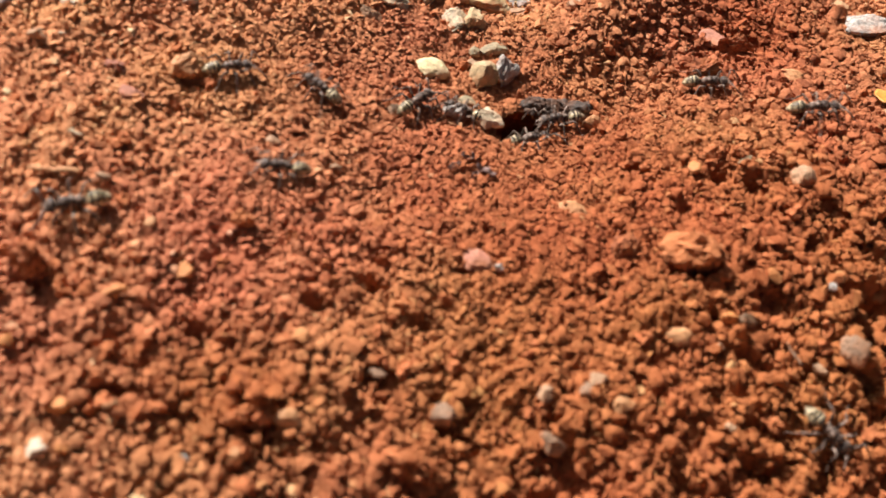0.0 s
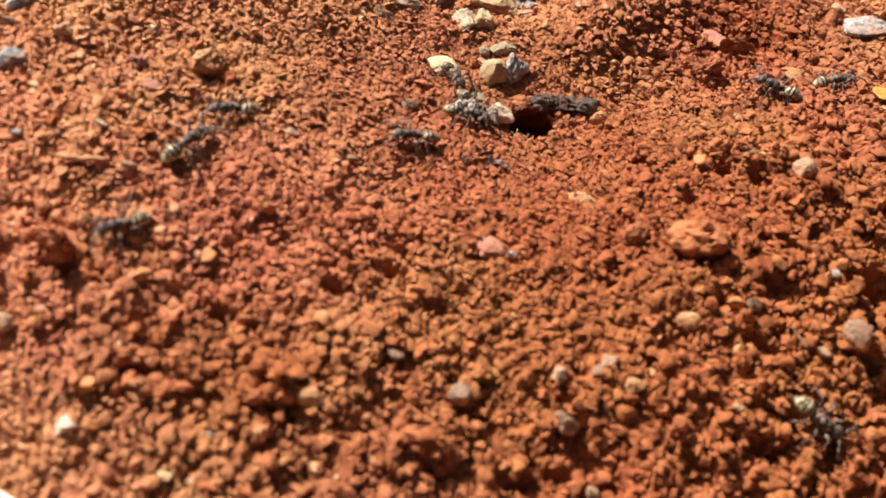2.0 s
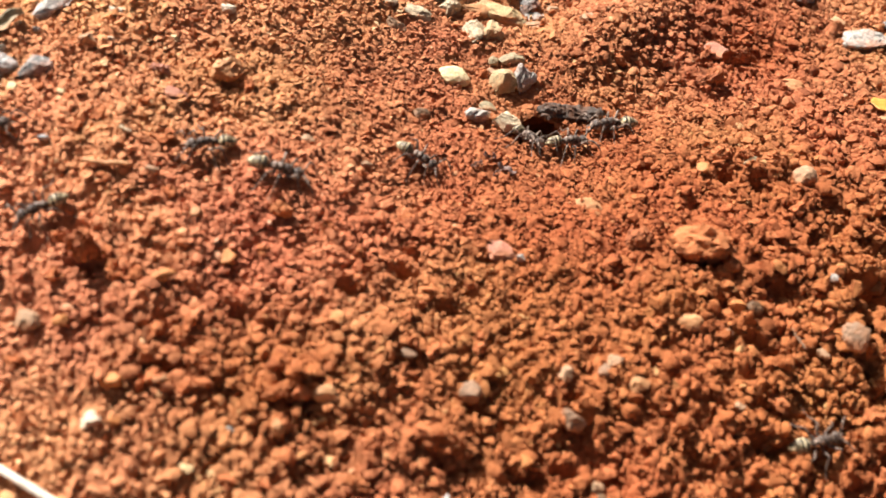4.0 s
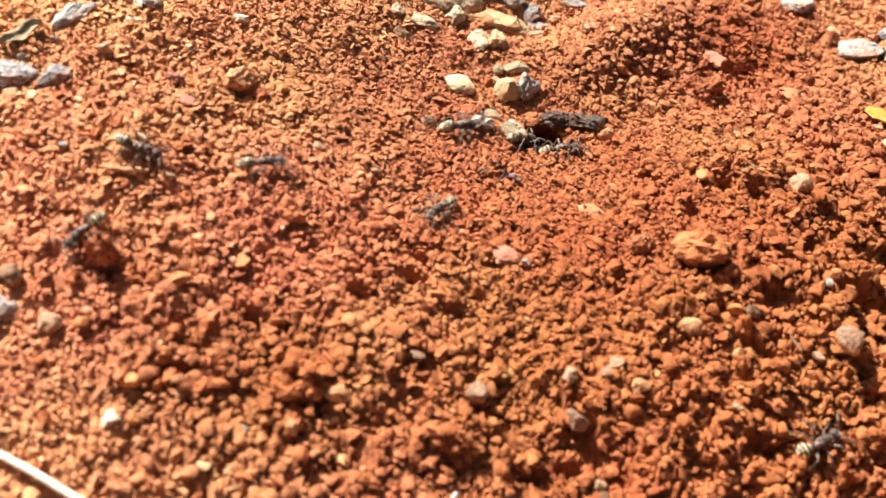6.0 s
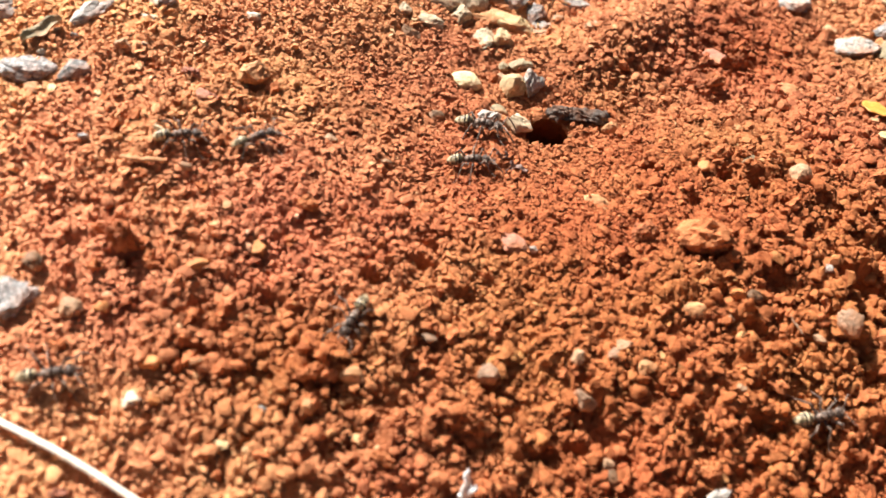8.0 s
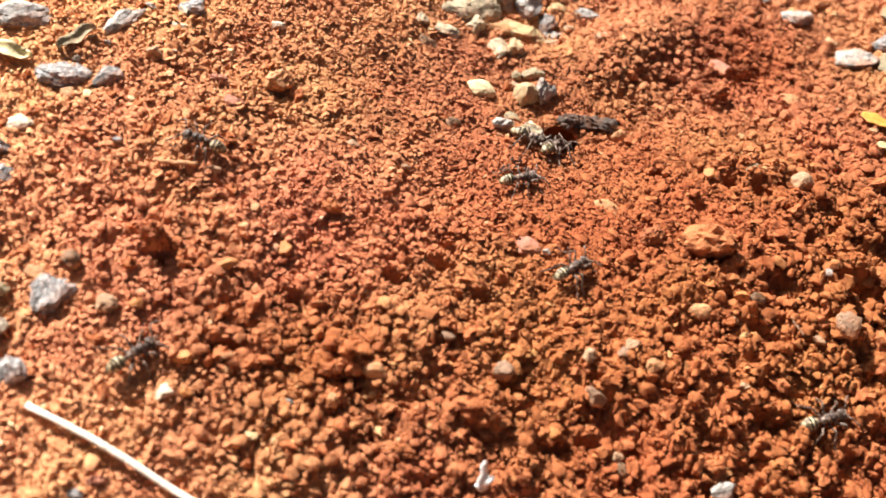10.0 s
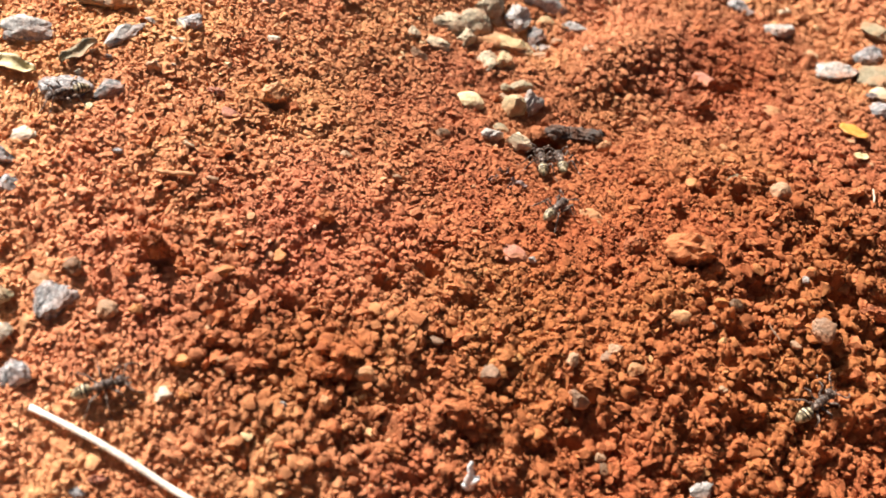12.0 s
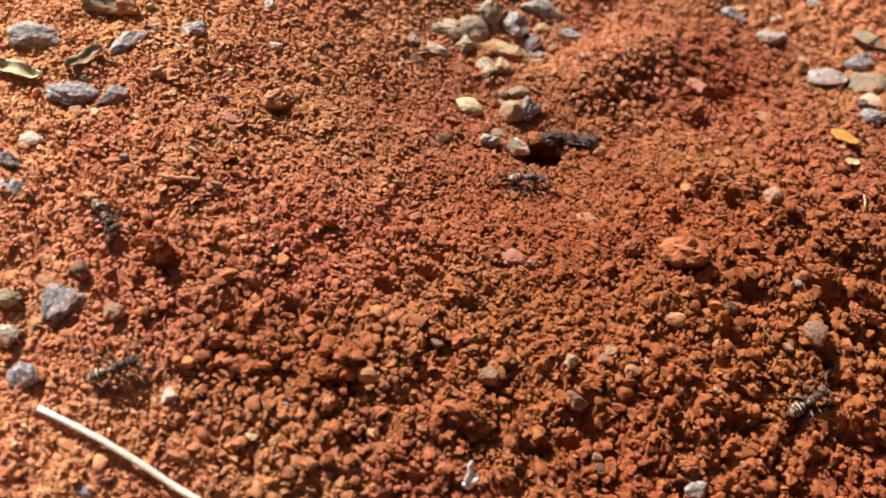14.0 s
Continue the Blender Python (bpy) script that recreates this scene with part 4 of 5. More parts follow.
# ---- plant litter and the like ----
def tube(bm, points, radii, sides=7, flat=1.0):
    """A bent, tapering rod through the points (millimetres)."""
    rings = []
    pts = [Vector(p) for p in points]
    for k, p in enumerate(pts):
        way = (pts[min(k + 1, len(pts) - 1)] - pts[max(k - 1, 0)]).normalized()
        a = way.orthogonal().normalized() if abs(way.z) > 0.95 else way.cross(Vector((0, 0, 1))).normalized()
        b = way.cross(a)
        rings.append([bm.verts.new((p + (a * math.cos(h) + b * math.sin(h) * flat) * radii[k]) * MM)
                      for h in (2 * math.pi * j / sides for j in range(sides))])
    for one, two in zip(rings, rings[1:]):
        for j in range(sides):
            bm.faces.new((one[j], one[(j + 1) % sides], two[(j + 1) % sides], two[j]))
    bm.faces.new(rings[0][::-1])
    bm.faces.new(rings[-1])
    return bm


def ball(bm, x, y, z, rx, ry, rz, u=14, v=9, pinch=0.0, turn=0.0):
    """An egg of the given half-axes (millimetres); pinch narrows its +x end; turn: pitch in degrees."""
    made = bmesh.ops.create_uvsphere(bm, u_segments=u, v_segments=v, radius=1.0, matrix=Matrix.Rotation(radians(90), 4, "Y"))["verts"]
    m = pose(x * MM, y * MM, z * MM, 0, turn, 0)
    for p in made:
        k = 1 - pinch * p.co.x
        p.co = m @ (Vector((p.co.x * rx, p.co.y * ry * k, p.co.z * rz * k)) * MM)
    return bm


def straw():
    r = np.random.RandomState(5)
    a, b = np.array([-69.6, -46.6]), np.array([-30.0, -61.5])
    pts, radii = [], []
    for k in range(15):
        s = k / 14
        p = a + (b - a) * s + np.array([0, 1.2 * math.sin(s * 2.6)])
        pts.append((p[0], p[1], float(lie(*p)) + 1.5 + 0.5 * math.sin(s * 3)))
        radii.append(0.55 + 0.12 * s + r.uniform(-0.03, 0.03))
    ob = part("straw", rounded(tube(bmesh.new(), pts, radii, 9, 0.7)), STRAW)
    return tagged(ob, "pale dry straw lying bent on the soil", "straw")


def scrap(name, x, y, length, width, curl, turn, material, label, category, seed, lift=0.3, thick=0.25):
    """A curled scrap of leaf or husk with a ragged edge and real thickness."""
    r = np.random.RandomState(seed)
    bm = bmesh.new()
    n, rows = 12, 6
    edge = [0.5 * width * (math.sin(math.pi * (0.06 + 0.88 * i / n)) ** 0.7) * r.uniform(0.8, 1.1) for i in range(n + 1)]
    sheets = []
    for h in (0.0, thick):
        sheets.append([[bm.verts.new(Vector(((i / n - 0.5) * length, (j / rows * 2 - 1) * edge[i],
                                              h + curl * ((j / rows * 2 - 1) ** 2) + 0.5 * curl * math.sin(i * 0.9 + seed) + 0.4 * curl * (2 * i / n - 1) ** 2)) * MM)
                        for j in range(rows + 1)] for i in range(n + 1)])
    low, high = sheets
    for i in range(n):
        for j in range(rows):
            bm.faces.new((high[i][j], high[i + 1][j], high[i + 1][j + 1], high[i][j + 1]))
            bm.faces.new((low[i][j + 1], low[i + 1][j + 1], low[i + 1][j], low[i][j]))
        bm.faces.new((low[i][0], low[i + 1][0], high[i + 1][0], high[i][0]))
        bm.faces.new((high[i][rows], high[i + 1][rows], low[i + 1][rows], low[i][rows]))
    for j in range(rows):
        bm.faces.new((high[0][j], high[0][j + 1], low[0][j + 1], low[0][j]))
        bm.faces.new((low[n][j], low[n][j + 1], high[n][j + 1], high[n][j]))
    ob = part(name, rounded(bm), material)
    lean = Vector((0, 0, 1)).rotation_difference(Vector(slope(x, y))).to_matrix().to_4x4()
    ob.matrix_basis = Matrix.Translation((x * MM, y * MM, (float(lie(x, y)) + lift) * MM)) @ lean @ pose(0, 0, 0, 0, 0, turn)
    return tagged(ob, label, category)


def twig(name, a, b, radius, rise, material, label, category, seed, sides=8, flat=0.8):
    """A knotty stick from a to b (x, y in millimetres) lying on the ground."""
    r = np.random.RandomState(seed)
    pts, radii = [], []
    for k in range(11):
        s = k / 10
        x, y = a[0] + (b[0] - a[0]) * s + r.uniform(-0.15, 0.15), a[1] + (b[1] - a[1]) * s + r.uniform(-0.15, 0.15)
        z = float(lie(a[0] - 1, a[1] + 3)) * (1 - s) + float(lie(b[0] + 1, b[1] + 3)) * s
        pts.append((x, y, z + rise + r.uniform(-0.1, 0.1)))
        radii.append(radius * (0.75 + 0.5 * math.sin(math.pi * (0.1 + 0.8 * s))) * r.uniform(0.88, 1.12))
    return tagged(part(name, rounded(tube(bmesh.new(), pts, radii, sides, flat)), material), label, category)


def bark_piece():
    """A rough, split bit of bark lying across the back of the entrance."""
    r = np.random.RandomState(3)
    pts, radii = [], []
    for k in range(41):
        s = k / 40
        pts.append((10.0 + 12.2 * s, 37.2 + 3.0 * s + 0.5 * math.sin(5 * s), -2.9 - 0.3 * s + 0.4 * math.sin(4 * s + 1)))
        radii.append((1.8 - 0.5 * s) * min(1.0, 0.55 + 5 * s, 0.4 + 5 * (1 - s)) * r.uniform(0.93, 1.07))
    bm = tube(bmesh.new(), pts, radii, 30, 0.72)
    bm.normal_update()
    for v in bm.verts:
        p = v.co / MM
        ridges = 1.1 * noise.noise(Vector((p.x * 0.22, p.y * 1.2, p.z * 1.2))) + 0.8 * noise.noise(p * 0.4) + 0.4 * noise.noise(Vector((p.x * 0.9, p.y * 2.2, p.z * 2.2)))
        v.co += v.normal * ridges * 0.75 * MM
    return tagged(part("bark_piece", bm, BARK), "dark brown piece of bark roofing the nest entrance", "bark")


def white_husk():
    """A torn white husk standing in the soil: a bent blade with a side flap."""
    z = float(lie(2.6, -43.5))
    bm = tube(bmesh.new(), [(2.9, -45.2, z - 0.6), (2.6, -44.4, z + 0.9), (2.7, -43.8, z + 2.0), (2.3, -43.0, z + 3.0), (2.5, -42.6, z + 3.9)], (0.85, 1.0, 0.6, 0.55, 0.25), 9, 0.45)
    tube(bm, [(2.9, -44.6, z + 0.6), (3.6, -44.3, z + 1.3), (4.3, -44.0, z + 1.7)], (0.7, 0.75, 0.3), 8, 0.5)
    tube(bm, [(2.5, -45.0, z - 0.3), (1.9, -45.2, z + 0.3), (1.5, -45.3, z + 0.7)], (0.6, 0.55, 0.2), 8, 0.5)
    return tagged(part("husk", rounded(bm), HUSK), "torn white husk standing in the soil", "husk")


straw()
bark_piece()
twig("root_stub", (20.5, 41.4), (24.0, 42.8), 0.8, 0.4, BARK, "short black root stub beside the bark", "root", 4)
scrap("dry_leaf", -93.5, 13.7, 10.5, 3.4, 0.9, -8, LEAF, "curled yellow-green dry leaf", "leaf", 2, 0.5)
scrap("dry_leaf", 77.0, 50.1, 6.4, 5.4, 0.15, -30, LEAF_ORANGE, "bright orange fallen leaf scrap", "leaf", 3, 1.5)
scrap("leaf_scrap", 77.3, 41.6, 3.4, 2.2, 0.2, 10, LEAF, "small yellow leaf scrap", "leaf", 4, 1.0)
scrap("husk", -81.8, 18.4, 8.0, 3.0, 0.8, 50, STONE["olive"], "grey-tan curled husk on the soil", "husk", 6, 0.45)
scrap("leaf_scrap", 1.8, 20.4, 2.9, 1.7, 0.5, 15, LEAF_OLD, "dark rotten leaf scrap below the entrance", "leaf", 7, 0.45, 0.15)
scrap("leaf_scrap", 5.0, 18.4, 3.6, 1.2, 0.6, -20, LEAF_OLD, "greyish rotten leaf shred on the soil", "leaf", 8, 0.4, 0.15)
scrap("leaf_scrap", 3.2, 16.6, 2.6, 0.9, 0.5, 65, LEAF_OLD, "greyish rotten leaf shred on the soil", "leaf", 18, 0.4, 0.15)
scrap("leaf_scrap", -0.4, 17.4, 2.4, 1.0, 0.4, 40, LEAF_OLD, "dull purple-brown leaf shred", "leaf", 9, 0.4, 0.15)
white_husk()
twig("splinter", (-61.0, -5.0), (-54.0, -3.6), 0.4, 0.9, STONE["tan"], "thin tan wood splinter", "splinter", 12)
twig("splinter", (53.6, -6.4), (56.2, -9.6), 0.16, 1.4, STONE["dun"], "thin pale grass splinter", "splinter", 13, 6)
twig("splinter", (77.4, 26.8), (78.0, 31.2), 0.2, 1.0, STONE["pale"], "thin whitish grass splinter", "splinter", 14, 6)


# ---- the ants ----
HIPS = {"front": (1.35, 0.55, 1.45), "middle": (0.35, 0.62, 1.35), "hind": (-0.55, 0.55, 1.35)}
REACH = {"front": 48.0, "middle": -4.0, "hind": -50.0}
LENGTH = {"front": 0.92, "middle": 0.95, "hind": 1.18}


def ant_leg(which, side, ant):
    """Coxa, thigh, shin and foot in one mesh, with its origin at the hip."""
    way, size, drop = radians(90 + -1 * REACH[which]), LENGTH[which], HIPS[which][2]
    out = Vector((math.cos(way), math.sin(way) * side, 0))
    knee, ankle, toe = out * 1.6 * size + Vector((0, 0, 0.95)), out * 2.9 * size + Vector((0, 0, -drop + 0.45)), out * 3.9 * size + Vector((0, 0, -drop))
    bm = bmesh.new()
    tube(bm, [(0, 0, 0.05), out * 0.35 + Vector((0, 0, -0.25)), out * 0.6 + Vector((0, 0, -0.05))], (0.24, 0.28, 0.18), 6)
    start = out * 0.55 + Vector((0, 0, -0.08))
    tube(bm, [start, start.lerp(knee, 0.35), start.lerp(knee, 0.75), knee], (0.15, 0.22, 0.18, 0.12), 6)
    tube(bm, [knee, knee.lerp(ankle, 0.3), knee.lerp(ankle, 0.8), ankle], (0.11, 0.15, 0.13, 0.09), 6)
    tube(bm, [ankle, ankle.lerp(toe, 0.5), toe, toe + out * 0.25], (0.08, 0.07, 0.07, 0.04), 5)
    leg = part("leg", rounded(bm), ANT_LEG, ant)
    x, y, z = HIPS[which]
    leg.matrix_basis = pose(x * MM, y * side * MM, z * MM)
    leg["stand"] = (x, y * side, z)
    leg["beat"] = {"front": 0, "middle": 1, "hind": 0}[which] + (0 if side > 0 else 1)
    leg["side"] = side
    return leg


def build_ant():
    """Ten millimetres long, head towards +x, feet on z = 0."""
    ant = tagged(new("ant"), "black ant with a grey thorax and golden gaster", "ant", "ants of the nest")
    bm = bmesh.new()
    ball(bm, 1.15, 0, 2.45, 1.0, 0.74, 0.78)
    ball(bm, 0.2, 0, 2.55, 0.8, 0.66, 0.72, turn=8)
    ball(bm, -0.65, 0, 2.4, 0.75, 0.56, 0.66, turn=-14)
    part("thorax", rounded(bm), ANT_BODY, ant, "dull grey-black hairy thorax")
    bm = bmesh.new()
    ball(bm, -1.45, 0, 2.25, 0.22, 0.3, 0.55)
    tube(bm, [(-1.1, 0, 2.15), (-1.9, 0, 2.15)], (0.14, 0.14), 7)
    part("waist", rounded(bm), ANT_BODY, ant)
    bm = bmesh.new()
    ball(bm, -3.25, 0, 2.2, 1.7, 0.92, 0.88, 20, 14, pinch=-0.26, turn=-10)
    gaster = part("gaster", rounded(bm), ANT_GASTER, ant, "golden silky gaster")
    for at, r in ((-2.35, 0.915), (-3.0, 0.955), (-3.7, 0.79)):
        bm = bmesh.new()
        s = math.sin(radians(-10))
        d = at + 3.25
        tube(bm, [(at - 0.16, 0, 2.2 - s * (d - 0.16)), (at, 0, 2.2 - s * d), (at + 0.16, 0, 2.2 - s * (d + 0.16))], (r * 0.985, r, r * 0.985), 20, 0.97)
        part("band", rounded(bm), ANT_BAND, gaster)
    bm = bmesh.new()
    ball(bm, 3.0, 0, 2.3, 0.98, 0.86, 0.66, 18, 12, pinch=0.14, turn=24)
    tube(bm, [(1.95, 0, 2.45), (2.4, 0, 2.45)], (0.25, 0.25), 8)
    head = part("head", rounded(bm), ANT_BODY, ant, "broad dull black head")
    for side in (1, -1):
        bm = bmesh.new()
        tube(bm, [(3.75, 0.4 * side, 1.95), (4.2, 0.42 * side, 1.8), (4.5, 0.18 * side, 1.72)], (0.15, 0.13, 0.05), 6, 0.6)
        part("mandible", rounded(bm), ANT_LEG, head)
        bm = bmesh.new()
        ball(bm, 2.95, 0.72 * side, 2.55, 0.2, 0.12, 0.2, 10, 7)
        part("eye", rounded(bm), ANT_EYE, head)
        bm = bmesh.new()
        tube(bm, [(3.5, 0.3 * side, 2.4), (3.9, 1.0 * side, 2.95), (4.3, 1.75 * side, 3.1), (5.0, 2.0 * side, 2.5), (5.7, 2.05 * side, 1.7), (6.2, 1.9 * side, 1.1)],
             (0.12, 0.13, 0.14, 0.13, 0.14, 0.1), 6)
        part("antenna", rounded(bm), ANT_LEG, ant)
    for piece in ant.children:
        piece.matrix_basis = pose(0, 0, -0.7 * MM)      # carried low
    for which in ("front", "middle", "hind"):
        for side in (1, -1):
            ant_leg(which, side, ant)
    return ant


def stand(x, y, heading, deep=0.0):
    """An ant on the ground at x, y (millimetres), facing heading (degrees from +x); deep: 1 down in the nest."""
    n = Vector(slope(x, y))
    lean = Vector((0, 0, 1)).rotation_difference(n).to_matrix().to_4x4()
    lift = 0.35 - 15.0 * deep - 3.0 * max(0.0, min(1.0, (1.1 - float(mouth(x, y))) / 0.5))   # down into the nest
    return Matrix.Translation((x * MM, y * MM, (float(lie(x, y)) + lift) * MM)) @ lean @ pose(0, 0, 0, 0, 0, heading)


def gait(ant, rows):
    """Legs swing in threes while the ant walks."""
    keys = [(0.0, 0.0)]
    for (t0, x0, y0, h0, _), (t1, x1, y1, h1, _) in zip(rows, rows[1:]):
        speed = (math.hypot(x1 - x0, y1 - y0) + 0.04 * abs(h1 - h0)) / (t1 - t0)
        if speed > 3.5 and t1 - t0 < 1.3:
            steps = max(1, round((t1 - t0) / 0.1))
            for k in range(1, steps + 1):
                keys.append((t0 + (t1 - t0) * k / steps, min(1.0, 0.45 + speed / 40)))
        elif t1 - keys[-1][0] > 0.3:
            keys.append((t0 + 0.1, 0.15))
            keys.append((t1, 0.15))
    if keys[-1][0] < 14.0:
        keys.append((14.0, 0.0))
    for leg in [p for p in ant.children if "stand" in p]:
        x, y, z = leg["stand"]
        poses, last = [], -1
        for k, (t, much) in enumerate(keys):
            if frame(t) <= last:
                continue
            last = frame(t)
            forward = 1 if (k + leg["beat"]) % 2 else -1
            poses.append((t, pose(x * MM, y * MM, z * MM, leg["side"] * 7 * much * max(forward, 0), 0, leg["side"] * -17 * much * forward)))
        walk(leg, poses)


